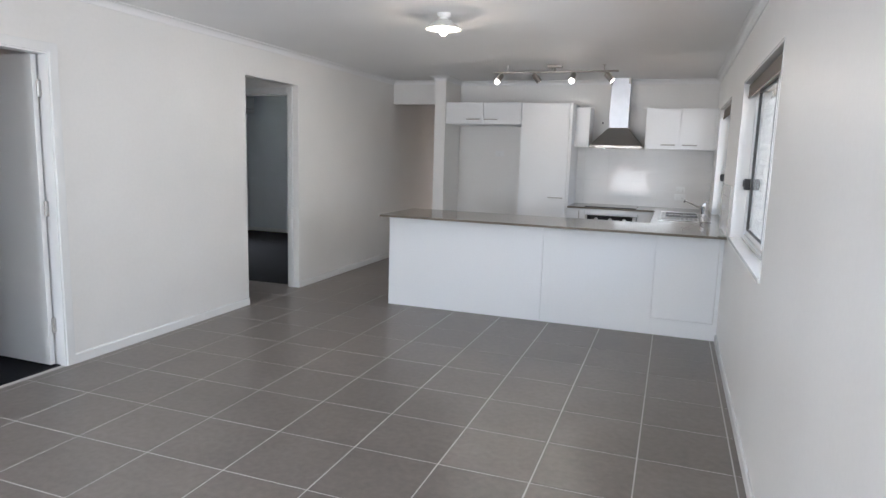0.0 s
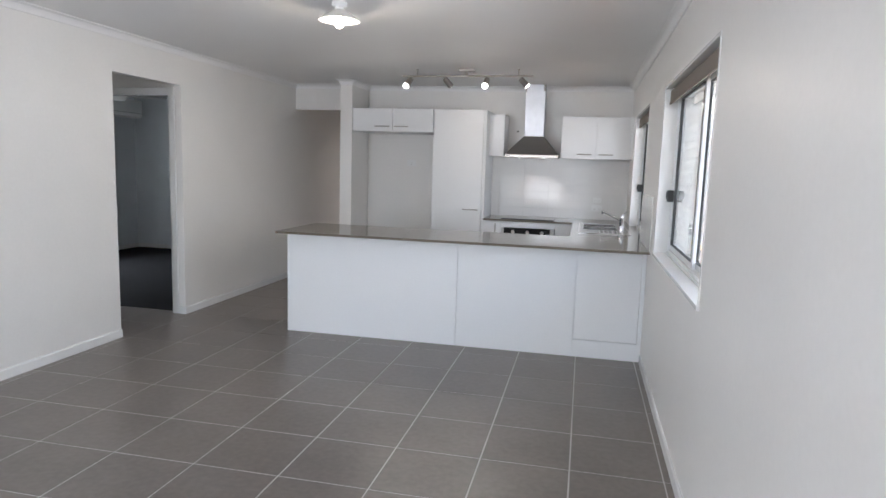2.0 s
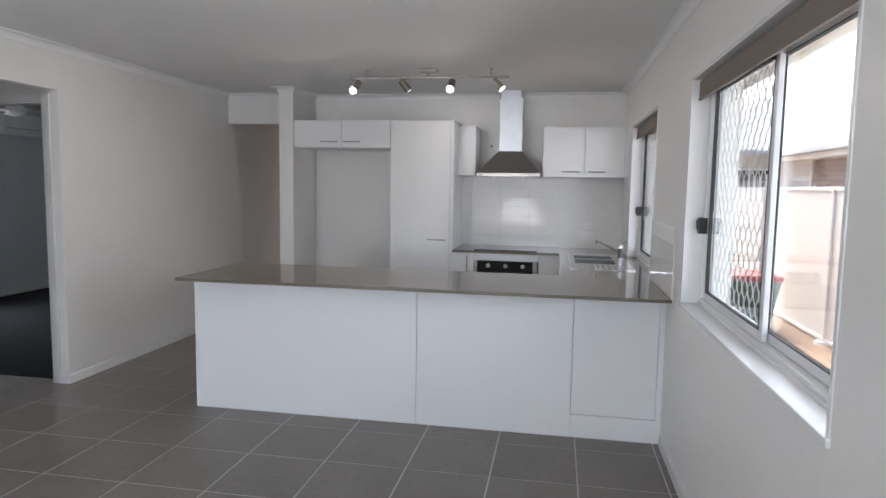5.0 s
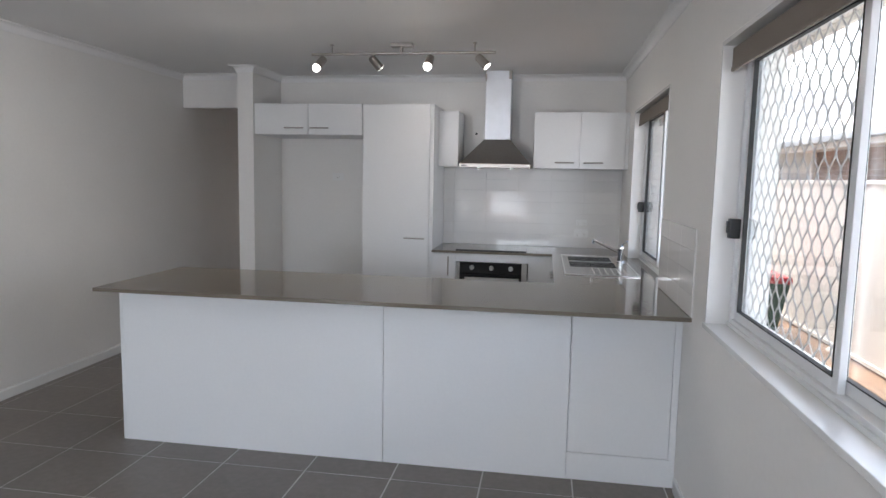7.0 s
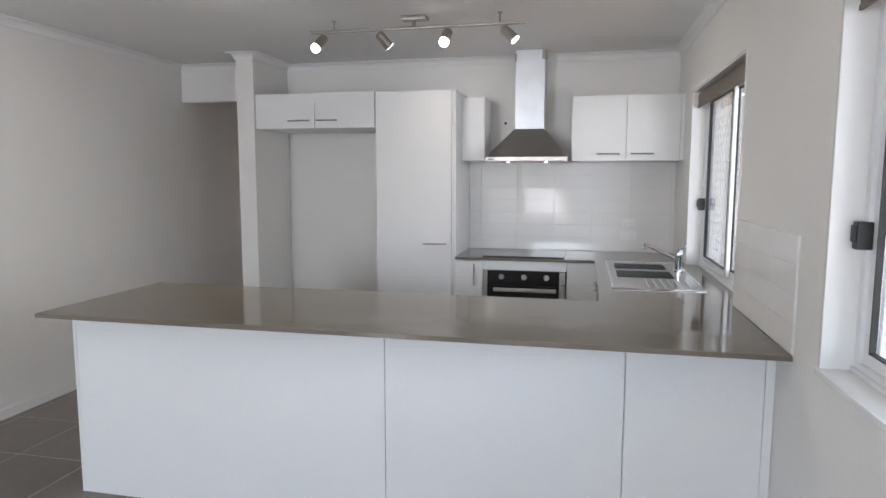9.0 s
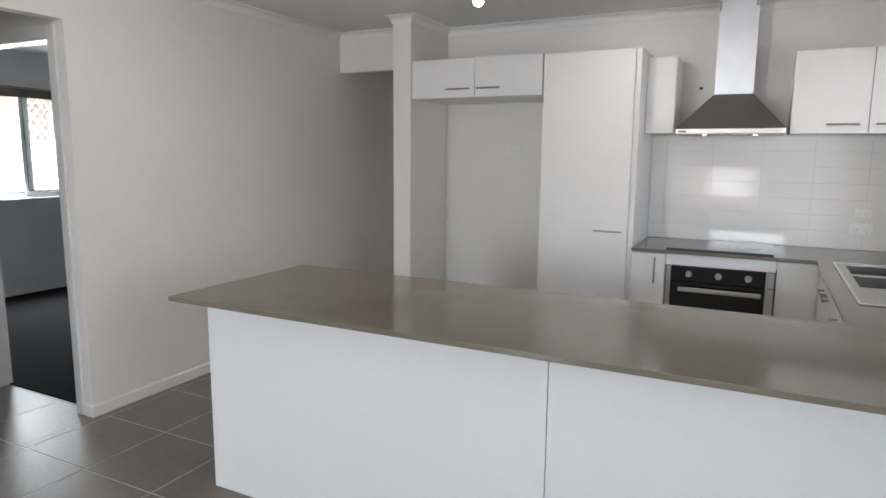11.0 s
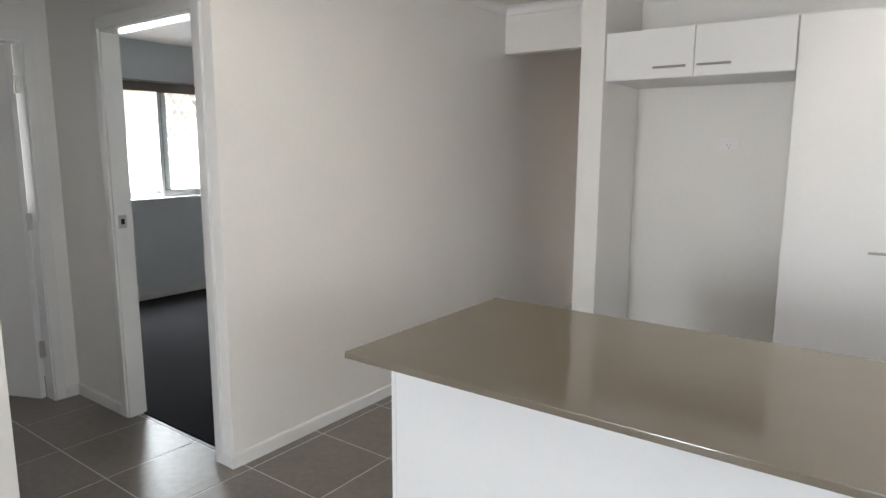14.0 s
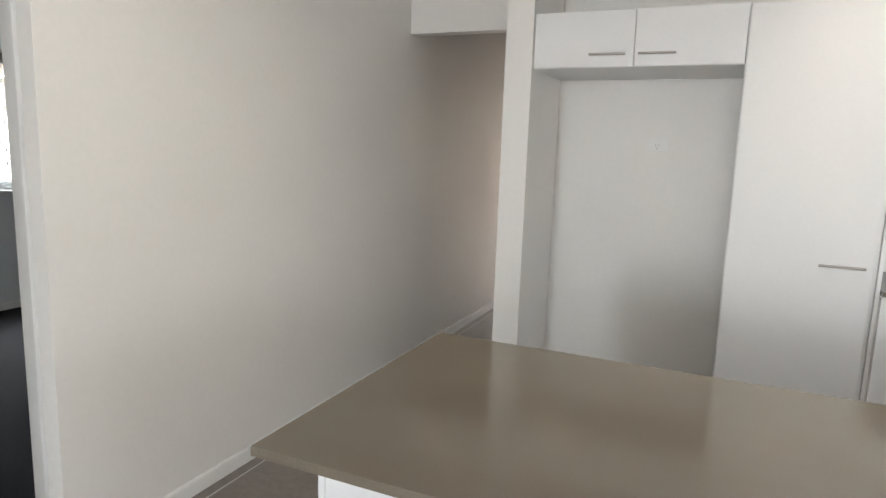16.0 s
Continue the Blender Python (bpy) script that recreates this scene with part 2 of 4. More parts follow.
structure("wall_west", wall_boxes(
    (WEST - 0.09, WEST, SOUTH, -3.37, -0.05, T), (WEST - 0.09, WEST, -3.37, -2.60, 2.045, T),
    (WEST - 0.09, WEST, -2.60, -0.645, -0.05, T), (WEST - 0.09, WEST, -0.645, 0.225, HEAD, T),
    (WEST - 0.09, WEST, 0.225, 7.0, -0.05, T)), WALL, "off-white painted plaster wall with a doorway and an opening")
structure("wall_north", wall_boxes((-3.40, 0, NORTH, NORTH + 0.09, -0.05, T)), WALL, "off-white painted plaster kitchen back wall")
structure("wall_pier", wall_boxes((-3.40, -3.255, 2.20, NORTH, -0.05, T)), WALL, "off-white plaster nib wall beside the fridge recess")
structure("wall_bulkhead", wall_boxes((WEST, -3.40, 2.62, 2.71, HEAD, T)), WALL, "off-white plaster bulkhead over the corridor mouth")
structure("wall_corridor", wall_boxes((-3.40, -3.31, NORTH + 0.09, 7.0, -0.05, T)), WALL, "off-white plaster corridor wall")
structure("wall_corridor_end", wall_boxes((WEST - 0.09, -4.04, 7.0, 7.1, -0.05, T), (-3.54, -3.31, 7.0, 7.1, -0.05, T), (-4.04, -3.54, 7.0, 7.1, 2.1, T), (-4.04, -3.54, 7.0, 7.1, -0.05, 0.3)), WALL, "off-white plaster end wall of the corridor")
# The tall and the top opening are unseen, added for their fill lamps.
structure("wall_south", wall_boxes(
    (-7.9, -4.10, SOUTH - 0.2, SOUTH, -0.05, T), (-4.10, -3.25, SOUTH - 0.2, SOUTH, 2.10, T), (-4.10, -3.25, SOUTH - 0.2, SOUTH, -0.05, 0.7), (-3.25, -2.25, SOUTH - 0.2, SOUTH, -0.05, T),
    (-2.25, -0.95, SOUTH - 0.2, SOUTH, -0.05, 0.4), (-2.25, -0.95, SOUTH - 0.2, SOUTH, 1.3, 1.76), (-2.25, -1.95, SOUTH - 0.2, SOUTH, 1.76, T), (-0.95, 0, SOUTH - 0.2, SOUTH, -0.05, 1.76), (-0.35, 0, SOUTH - 0.2, SOUTH, 1.76, T), (-1.95, -0.35, SOUTH - 0.2, SOUTH, 2.32, T)),
    WALL, "off-white plaster wall with a window opening and two added openings for fill lamps")
# the small hall behind the opening, and the two bedrooms
structure("wall_hall_south", wall_boxes((-7.65, WEST - 0.09, -0.735, -0.645, -0.05, T)), WALL, "off-white plaster hall wall")
structure("wall_hall_west", wall_boxes((-5.80, -5.70, 0.09, 0.225, -0.05, T), (-5.80, -5.70, -0.645, 0.09, 2.05, T)), WALL, "off-white plaster hall wall with a door")
structure("wall_hall_north", wall_boxes(
    (-7.65, -5.12, 0.225, 0.315, -0.05, T), (-5.12, -4.30, 0.225, 0.315, 2.065, T), (-4.30, WEST - 0.09, 0.225, 0.315, -0.05, T)),
    WALL, "off-white plaster hall wall with a bedroom doorway")
# The opening from y -0.5 to 0.1 is unseen, added for the bathroom lamp.
structure("wall_bedroom_west", wall_boxes(
    (-7.89, -7.65, SOUTH, -3.4, -0.1, T), (-7.89, -7.65, -3.4, -1.9, -0.1, 0.95), (-7.89, -7.65, -3.4, -1.9, 2.1, T), (-7.89, -7.65, -1.9, -0.5, -0.1, T), (-7.89, -7.65, -0.5, 0.1, -0.1, 1.0), (-7.89, -7.65, -0.5, 0.1, 2.1, T), (-7.89, -7.65, 0.1, 1.50, -0.1, T),
    (-7.89, -7.65, 1.50, 2.62, -0.1, 0.965), (-7.89, -7.65, 1.50, 2.62, 2.12, T), (-7.89, -7.65, 2.62, 4.2, -0.1, T)),
    BED_WALL, "pale grey-blue plaster bedroom wall with windows")
structure("wall_bedroom_north", wall_boxes((-7.65, WEST - 0.09, 4.0, 4.1, -0.05, T)), BED_WALL, "pale grey-blue plaster bedroom wall")
structure("ceiling", wall_boxes((-7.9, 0.24, SOUTH - 0.2, 7.2, T, T + 0.1)), CEIL, "flat white painted plasterboard ceiling")

floor = structure("floor", wall_boxes((-7.9, 0.0, SOUTH - 0.2, 7.2, -0.12, -0.0015)), GROUT, "taupe-grey square tiled floor with pale grout")
structure("carpet_bedroom", wall_boxes((-7.65, WEST - 0.09, 0.315, 4.0, -0.01, 0.006)), CARPET, "charcoal carpet on the bedroom floor")
structure("carpet_threshold", wall_boxes((-5.12, -4.30, 0.298, 0.315, -0.01, 0.006)), CARPET, "charcoal carpet in the bedroom doorway")
structure("carpet_front_bedroom", wall_boxes((-7.65, WEST - 0.045, SOUTH, -0.735, -0.01, 0.006)), CARPET, "charcoal carpet on the front bedroom floor")

COVE = [(0, T - 0.055), (0.006, T - 0.055)] + [(0.055 - 0.047 * math.cos(a), T - 0.053 + 0.047 * math.sin(a)) for a in [i * math.pi / 12 for i in range(7)]] + [(0.057, T - 0.006), (0.057, T)] + [(0, T)]
structure("trim_cornice", sweep([(0, SOUTH), (0, NORTH), (-3.255, NORTH), (-3.255, 2.20), (-3.40, 2.20), (-3.40, 2.62), (WEST, 2.62), (WEST, SOUTH)], COVE, closed=True),
          CEIL, "white plaster cove cornice", smooth=True)
SKIRT = [(0, 0), (0.012, 0), (0.012, 0.058), (0.008, 0.068), (0, 0.068)]
for pts in ([(0, SOUTH), (0, -0.03)], [(WEST, -0.645), (WEST, -2.543)],
            [(WEST, 7.0), (WEST, 0.225), (-4.24, 0.225)], [(-5.185, 0.225), (-5.70, 0.225), (-5.70, 0.15)],
            [(-5.7, -0.645), (WEST, -0.645)], [(-3.255, NORTH), (-3.255, 2.20), (-3.40, 2.20), (-3.40, 7.0)],
            [(-2.265, NORTH), (-3.255, NORTH)],
            [(-7.65, 4.0), (-7.65, 0.315)], [(WEST - 0.09, 4.0), (-7.65, 4.0)], [(-7.65, -0.735), (-7.65, SOUTH)], [(WEST, -3.43), (WEST, SOUTH)]):
    structure("baseboard", sweep(pts, SKIRT), TRIM, "white gloss painted timber skirting")

ARCH = 0.058


def architrave(name, axis, face, side, a0, a1, top):
    """Three mitre-jointed boards round a doorway; side is the way the face looks along the other axis."""
    ob = thing(name, (face, a0, 0) if axis == "y" else (a0, face, 0), "white gloss painted timber door architrave", "structure", kind="structure")
    lo, hi = sorted((face, face + side * 0.014))
    for n, u0, u1, z0, z1 in (("side_board", a0 - ARCH, a0, 0, top + ARCH), ("side_board", a1, a1 + ARCH, 0, top + ARCH), ("head_board", a0, a1, top, top + ARCH)):
        part(n, box(lo, hi, u0, u1, z0, z1, bevel=0.003) if axis == "y" else box(u0, u1, lo, hi, z0, z1, bevel=0.003), TRIM, ob)
    return ob


architrave("trim_front_bedroom_door", "y", WEST, 1, -3.37, -2.60, 2.045)
architrave("trim_bedroom_door", "x", 0.225, -1, -5.12, -4.30, 2.065)
architrave("trim_hall_door", "y", -5.70, 1, -0.585, 0.09, 2.05)
structure("trim_bedroom_jamb", wall_boxes((-5.12, -5.108, 0.222, 0.318, 0, 2.065), (-4.312, -4.30, 0.222, 0.318, 0, 2.065), (-5.108, -4.312, 0.222, 0.318, 2.053, 2.065)), TRIM, "white gloss painted door jamb")
structure("trim_front_jamb", wall_boxes((WEST - 0.093, WEST + 0.003, -2.612, -2.60, 0, 2.045), (WEST - 0.093, WEST + 0.003, -3.37, -3.358, 0, 2.045), (WEST - 0.093, WEST + 0.003, -3.358, -2.612, 2.033, 2.045)), TRIM, "white gloss painted door jamb")
plate = thing("strike_plate", (-5.1, 0.262, 1.09), "small steel strike plate on the door jamb", "hardware")
part("plate", box(-5.109, -5.104, 0.24, 0.285, 1.055, 1.125, bevel=0.002), STEEL, plate)
part("keeper_hole", box(-5.1045, -5.1025, 0.253, 0.272, 1.075, 1.105), BLACK, plate)


def hinge(parent, x, y, z):
    h = part("hinge", rod((x, y, z - 0.05), (x, y, z + 0.05), 0.008, sides=12), STEEL, parent, "steel butt hinge", True)
    part("hinge_leaf", box(x - 0.028, x + 0.004, y - 0.006, y + 0.022, z - 0.048, z + 0.048, bevel=0.001), STEEL, h)


door = thing("door_1", (-4.27, -2.59, 0), "white flush panel bedroom door standing open", "door", kind="structure")
part("leaf", box(-5.04, -4.248, -2.662, -2.627, 0.014, 2.03, bevel=0.003), TRIM, door)
for z in (0.28, 1.06, 1.82):
    hinge(door, -4.240, -2.632, z)
door = thing("door_2", (-5.74, 0.08, 0), "white flush panel hall door standing open", "door", kind="structure")
bm = box(-6.46, -5.770, 0.030, 0.066, 0.014, 2.035, bevel=0.003)
bmesh.ops.rotate(bm, cent=(-5.770, 0.066, 0), matrix=Matrix.Rotation(radians(24), 3, "Z"), verts=bm.verts)
part("leaf", bm, TRIM, door)
for z in (0.31, 1.06, 1.82):
    hinge(door, -5.762, 0.058, z)
structure("trim_hall_jamb", wall_boxes((-5.80, -5.697, 0.081, 0.093, 0, 2.05), (-5.80, -5.697, -0.588, -0.576, 0, 2.05), (-5.80, -5.697, -0.576, 0.081, 2.038, 2.05)), TRIM, "white gloss painted door jamb")

# ---- windows ----


def diamond_grille(x, y0, y1, z0, z1, w, h, r):
    """Interwoven zigzag wires that meet in tall diamonds."""
    bm = bmesh.new()
    cols = int(round((y1 - y0) / (w / 2)))
    step = (y1 - y0) / cols
    rows_n = int(round((z1 - z0) / (h / 2)))
    rise = (z1 - z0) / rows_n
    shape = (0.0, 0.16, 0.5, 0.84, 1.0)
    for c in range(cols):
        for k in range(rows_n):
            up = (c + k) % 2 == 0
            ya, yb = (y0 + c * step, y0 + (c + 1) * step) if up else (y0 + (c + 1) * step, y0 + c * step)
            za = z0 + k * rise
            line = [(ya + (yb - ya) * s, za + rise * f) for s, f in zip(shape, (0.0, 0.28, 0.5, 0.72, 1.0))]
            ring = []
            for y, z in line:
                ring.append([bm.verts.new((x + dx, y + dy, z)) for dx, dy in ((-r, -r), (r, -r), (r, r), (-r, r))])
            for a, b in zip(ring, ring[1:]):
                for j in range(4):
                    bm.faces.new((a[j], a[(j + 1) % 4], b[(j + 1) % 4], b[j]))
    return bm


def sliding_window(name, face, out, y0, y1, z0, z1, middle, mesh_far, label, latch=True, blind=True, wire=0.0021, stone_sill=False):
    """A sliding window in the wall at x = face, of which the outside is towards out."""
    def X(d0, d1):
        return tuple(sorted((face + out * d0, face + out * d1)))
    ob = thing(name, (face, (y0 + y1) / 2, z0), label, "window", kind="structure")
    t = 0.018
    lining = part("reveal_lining", box(*X(-0.004, 0.10), y0, y0 + t, z0, z1, bevel=0.002), TRIM, ob, "white painted timber reveal")
    part("lining_board", box(*X(-0.004, 0.10), y1 - t, y1, z0, z1, bevel=0.002), TRIM, lining)
    part("lining_board", box(*X(-0.004, 0.10), y0 + t, y1 - t, z1 - t, z1, bevel=0.002), TRIM, lining)
    if stone_sill:
        part("window_sill", box(*X(-0.001, 0.10), y0 + t, y1 - t, z0, z0 + t + 0.004), STONE, ob, "taupe stone sill running on from the worktop")
    else:
        part("window_sill", box(*X(-0.012, 0.10), y0 - 0.004, y1 + 0.004, z0, z0 + t + 0.004, bevel=0.003), TRIM, ob)
    a0, a1, b0, b1 = y0 + t, y1 - t, z0 + t + 0.004, z1 - t
    fr = part("window_frame", box(*X(0.085, 0.15), a0, a0 + 0.028, b0, b1, bevel=0.002), ALU, ob, "white aluminium frame")
    part("frame_rail", box(*X(0.085, 0.15), a1 - 0.028, a1, b0, b1, bevel=0.002), ALU, fr)
    part("frame_rail", box(*X(0.085, 0.15), a0 + 0.028, a1 - 0.028, b0, b0 + 0.03, bevel=0.002), ALU, fr)
    part("frame_rail", box(*X(0.085, 0.15), a0 + 0.028, a1 - 0.028, b1 - 0.03, b1, bevel=0.002), ALU, fr)
    part("track_lip", box(*X(0.076, 0.085), a0, a1, b0, b0 + 0.014, bevel=0.001), ALU, fr)
    c0, c1, d0, d1 = a0 + 0.028, a1 - 0.028, b0 + 0.03, b1 - 0.03
    for s0, s1, depth in ((c0, middle + 0.04, 0.122), (middle - 0.04, c1, 0.098)):
        sash = part("sash", box(*X(depth, depth + 0.02), s0, s0 + 0.036, d0, d1, bevel=0.002), ALU, ob, "white aluminium sliding sash")
        part("stile", box(*X(depth, depth + 0.02), s1 - 0.036, s1, d0, d1, bevel=0.002), ALU, sash)
        part("rail", box(*X(depth, depth + 0.02), s0 + 0.036, s1 - 0.036, d0, d0 + 0.036, bevel=0.002), ALU, sash)
        part("rail", box(*X(depth, depth + 0.02), s0 + 0.036, s1 - 0.036, d1 - 0.036, d1, bevel=0.002), ALU, sash)
        for g in ((s0 + 0.036, s0 + 0.040, d0 + 0.036, d1 - 0.036), (s1 - 0.040, s1 - 0.036, d0 + 0.036, d1 - 0.036), (s0 + 0.040, s1 - 0.040, d0 + 0.036, d0 + 0.040), (s0 + 0.040, s1 - 0.040, d1 - 0.040, d1 - 0.036)):
            part("gasket", box(*X(depth - 0.002, depth + 0.016), *g), RUBBER, sash)
        pane = part("pane", box(*X(depth + 0.008, depth + 0.012), s0 + 0.036, s1 - 0.036, d0 + 0.036, d1 - 0.036), GLASS, sash)
        pane.visible_shadow = False
    m0, m1 = (middle + 0.042, c1) if mesh_far else (c0, middle - 0.042)
    sx = face + out * 0.136
    scr = part("screen_frame", box(sx - 0.007, sx + 0.007, m0, m0 + 0.03, d0, d1, bevel=0.002), ALU, ob, "white aluminium security screen")
    part("screen_rail", box(sx - 0.007, sx + 0.007, m1 - 0.03, m1, d0, d1, bevel=0.002), ALU, scr)
    part("screen_rail", box(sx - 0.007, sx + 0.007, m0 + 0.03, m1 - 0.03, d0, d0 + 0.03, bevel=0.002), ALU, scr)
    part("screen_rail", box(sx - 0.007, sx + 0.007, m0 + 0.03, m1 - 0.03, d1 - 0.03, d1, bevel=0.002), ALU, scr)
    tagged(part("grille", diamond_grille(sx, m0 + 0.025, m1 - 0.025, d0 + 0.025, d1 - 0.025, 0.078, 0.112, wire), MESH, scr, "grey diamond security grille"), kind="stuff")
    if latch:
        lz, ly = 0.5 * (z0 + z1) - 0.16, c1 + 0.016
        lt = part("latch", box(*X(0.056, 0.099), ly - 0.024, ly + 0.012, lz - 0.04, lz + 0.04, bevel=0.005), BLACK, ob, "black sash latch")
        part("latch_lever", box(*X(0.048, 0.058), ly - 0.018, ly + 0.004, lz - 0.018, lz + 0.03, bevel=0.003), BLACK, lt)
    if blind:
        bl = thing("roller_blind", (face + out * 0.04, (y0 + y1) / 2, z1 - 0.1), "taupe fabric roller blind rolled up in its reveal", "blind", "roller blinds")
        part("fabric_roll", rod((face + out * 0.062, a0 + 0.02, z1 - 0.058), (face + out * 0.062, a1 - 0.02, z1 - 0.058), 0.022, sides=20), BLIND, bl, smooth=True)
        part("fabric_drop", box(*X(0.030, 0.033), a0 + 0.012, a1 - 0.012, z1 - 0.112, z1 - 0.03), BLIND, bl)
        part("bottom_bar", box(*X(0.026, 0.037), a0 + 0.012, a1 - 0.012, z1 - 0.120, z1 - 0.104, bevel=0.003), BLIND, bl)
        for yb in (a0 + 0.003, a1 - 0.011):
            part("bracket", box(*X(0.034, 0.084), yb, yb + 0.006, z1 - 0.095, z1 - t - 0.001, bevel=0.001), PLASTIC, bl)
    return ob


sliding_window("window_1", 0, 1, -2.235, -0.40, 0.91, 2.07, -1.34, True, "white aluminium sliding window with diamond security screen")
sliding_window("window_2", 0, 1, 0.69, 2.14, 0.878, 2.07, 1.41, True, "white aluminium sliding kitchen window with diamond security screen", stone_sill=True)
sliding_window("window_3", -7.65, -1, 1.50, 2.62, 0.965, 2.12, 2.06, True, "white aluminium sliding bedroom window with security screen", latch=False, wire=0.006)

# ---- kitchen ----


def bar_handle(parent, p, q, stand, r=0.006):
    """A bar pull from p to q on two posts of length |stand|."""
    p, q, s = Vector(p), Vector(q), Vector(stand)
    h = part("handle", rod(p + s, q + s, r, sides=12), NICKEL, parent, "brushed nickel bar handle", True)
    for f in (0.12, 0.88):
        a = p.lerp(q, f)
        part("handle_post", rod(a, a + s, 0.004, sides=10), NICKEL, h, smooth=True)


ohc = thing("overhead_cabinet", (-2.75, 2.5, 1.87), "white two-door cabinet over the empty fridge recess", "cabinet")
part("body", box(-3.253, -2.264, 2.238, NORTH, 1.87, 2.14, bevel=0.001), CAB, ohc)
for x0, x1, h0, h1 in ((-3.250, -2.756, -2.965, -2.79), (-2.752, -2.266, -2.73, -2.56)):
    d = part("door", box(x0, x1, 2.219, 2.237, 1.872, 2.138, bevel=0.0015), CAB, ohc)
    bar_handle(d, (h0, 2.219, 1.928), (h1, 2.219, 1.928), (0, -0.028, 0))

pantry = thing("pantry_cabinet", (-1.95, 2.5, 0), "tall white single-door pantry cabinet", "cabinet")
part("body", box(-2.262, -1.650, 2.238, NORTH, 0.14, 2.135, bevel=0.001), CAB, pantry)
part("side_panel", box(-1.648, -1.632, 2.222, NORTH, 0.0, 2.135, bevel=0.001), CAB, pantry)
part("kick_board", box(-2.262, -1.650, 2.285, 2.30, 0.0, 0.138), CAB, pantry)
d = part("door", box(-2.256, -1.668, 2.219, 2.237, 0.145, 2.133, bevel=0.0015), CAB, pantry)
bar_handle(d, (-1.88, 2.219, 0.99), (-1.70, 2.219, 0.99), (0, -0.028, 0))

WF = 2.43
small = thing("wall_cabinet", (-1.54, 2.6, 1.62), "narrow white wall cabinet between pantry and range hood", "cabinet")
part("body", box(-1.630, -1.452, WF + 0.018, NORTH, 1.622, 2.10, bevel=0.001), CAB, small)
part("door", box(-1.628, -1.454, WF, WF + 0.017, 1.62, 2.10, bevel=0.0015), CAB, small)
wide = thing("wall_cabinet", (-0.41, 2.6, 1.62), "white two-door wall cabinet above the splashback", "cabinet")
part("body", box(-0.795, -0.028, WF + 0.018, NORTH, 1.617, 2.09, bevel=0.001), CAB, wide)
part("filler", box(-0.027, -0.001, WF + 0.006, NORTH, 1.617, 2.09), CAB, wide)
for x0, x1, h0, h1 in ((-0.793, -0.406, -0.612, -0.45), (-0.402, -0.030, -0.37, -0.21)):
    d = part("door", box(x0, x1, WF, WF + 0.017, 1.615, 2.09, bevel=0.0015), CAB, wide)
    bar_handle(d, (h0, WF, 1.665), (h1, WF, 1.665), (0, -0.028, 0))

hood = thing("range_hood", (-1.12, 2.6, 1.6), "stainless steel pyramid range hood with a filmed flue", "range hood")
HX0, HX1, HF = -1.424, -0.818, 2.30
part("lip", box(HX0, HX1, HF, NORTH - 0.001, 1.612, 1.645, bevel=0.003), NICKEL, hood)
bm = bmesh.new()
lo = [bm.verts.new(v) for v in ((HX0, HF + 0.004, 1.645), (HX1, HF + 0.004, 1.645), (HX1, NORTH - 0.001, 1.645), (HX0, NORTH - 0.001, 1.645))]
hi = [bm.verts.new(v) for v in ((-1.235, 2.53, 1.862), (-1.005, 2.53, 1.862), (-1.005, NORTH - 0.001, 1.862), (-1.235, NORTH - 0.001, 1.862))]
for i in range(4):
    bm.faces.new((lo[i], lo[(i + 1) % 4], hi[(i + 1) % 4], hi[i]))
bm.faces.new(lo[::-1]); bm.faces.new(hi)
part("canopy", bm, HOOD, hood, "dark brushed steel canopy")
flue = part("flue", box(-1.232, -1.008, 2.533, NORTH - 0.001, 1.863, T - 0.002, bevel=0.003), FLUE, hood, "blue-tinted film on the flue")
part("tape", box(-1.030, -1.004, 2.528, 2.60, T - 0.075, T - 0.004, bevel=0.001), HOOD, flue)
part("tape", box(-1.236, -1.222, 2.528, 2.60, T - 0.09, T - 0.03, bevel=0.001), HOOD, flue)
for x in (-1.26, -0.98):
    part("hood_lamp", rod((x, 2.36, 1.602), (x, 2.36, 1.613), 0.03, sides=20), CHROME, hood, smooth=True)
for i in range(4):
    part("button", rod((-0.93 + 0.022 * i, HF - 0.004, 1.63), (-0.93 + 0.022 * i, HF + 0.002, 1.63), 0.006, sides=12), NICKEL, hood, smooth=True)
part("badge", box(-1.405, -1.36, HF - 0.0015, HF + 0.001, 1.622, 1.632), BLACK, hood)
cap = thing("blanking_plug", (-1.33, NORTH, 1.93), "small dark hole cap in the wall beside the flue", "fitting")
part("cap", rod((-1.335, NORTH - 0.006, 1.93), (-1.335, NORTH + 0.002, 1.93), 0.011, sides=16), BLACK, cap, smooth=True)

# worktop: peninsula, sink run and cooktop run in one stone
SINK = (-0.535, -0.06, 1.03, 2.14)
BOWLS = ((-0.49, -0.16, 1.78, 2.06), (-0.49, -0.16, 1.42, 1.72))
top = thing("worktop", (-1.5, 0.25, 0.9), "taupe engineered stone U-shaped benchtop with polished edge", "benchtop")
part("peninsula_slab", box(-3.03, -0.002, -0.175, 0.665, 0.88, 0.90, bevel=0.0025), STONE, top)
bm = bmesh.new()
for s in ((-0.61, -0.49, 0.665, 2.18), (-0.16, -0.002, 0.665, 2.18), (-0.49, -0.16, 0.665, 1.42), (-0.49, -0.16, 2.06, 2.18)):
    add_box(bm, *s, 0.88, 0.90)
part("sink_slab", bm, STONE, top)
part("cooktop_slab", box(-1.630, -0.002, 2.18, NORTH - 0.002, 0.88, 0.90, bevel=0.002), STONE, top)

pen = thing("peninsula_cabinet", (-1.5, 0.3, 0), "white melamine peninsula cabinets with a plain back", "cabinet")
part("body", box(-2.985, -0.035, 0.02, 0.60, 0.0, 0.879), PENINSULA, pen)
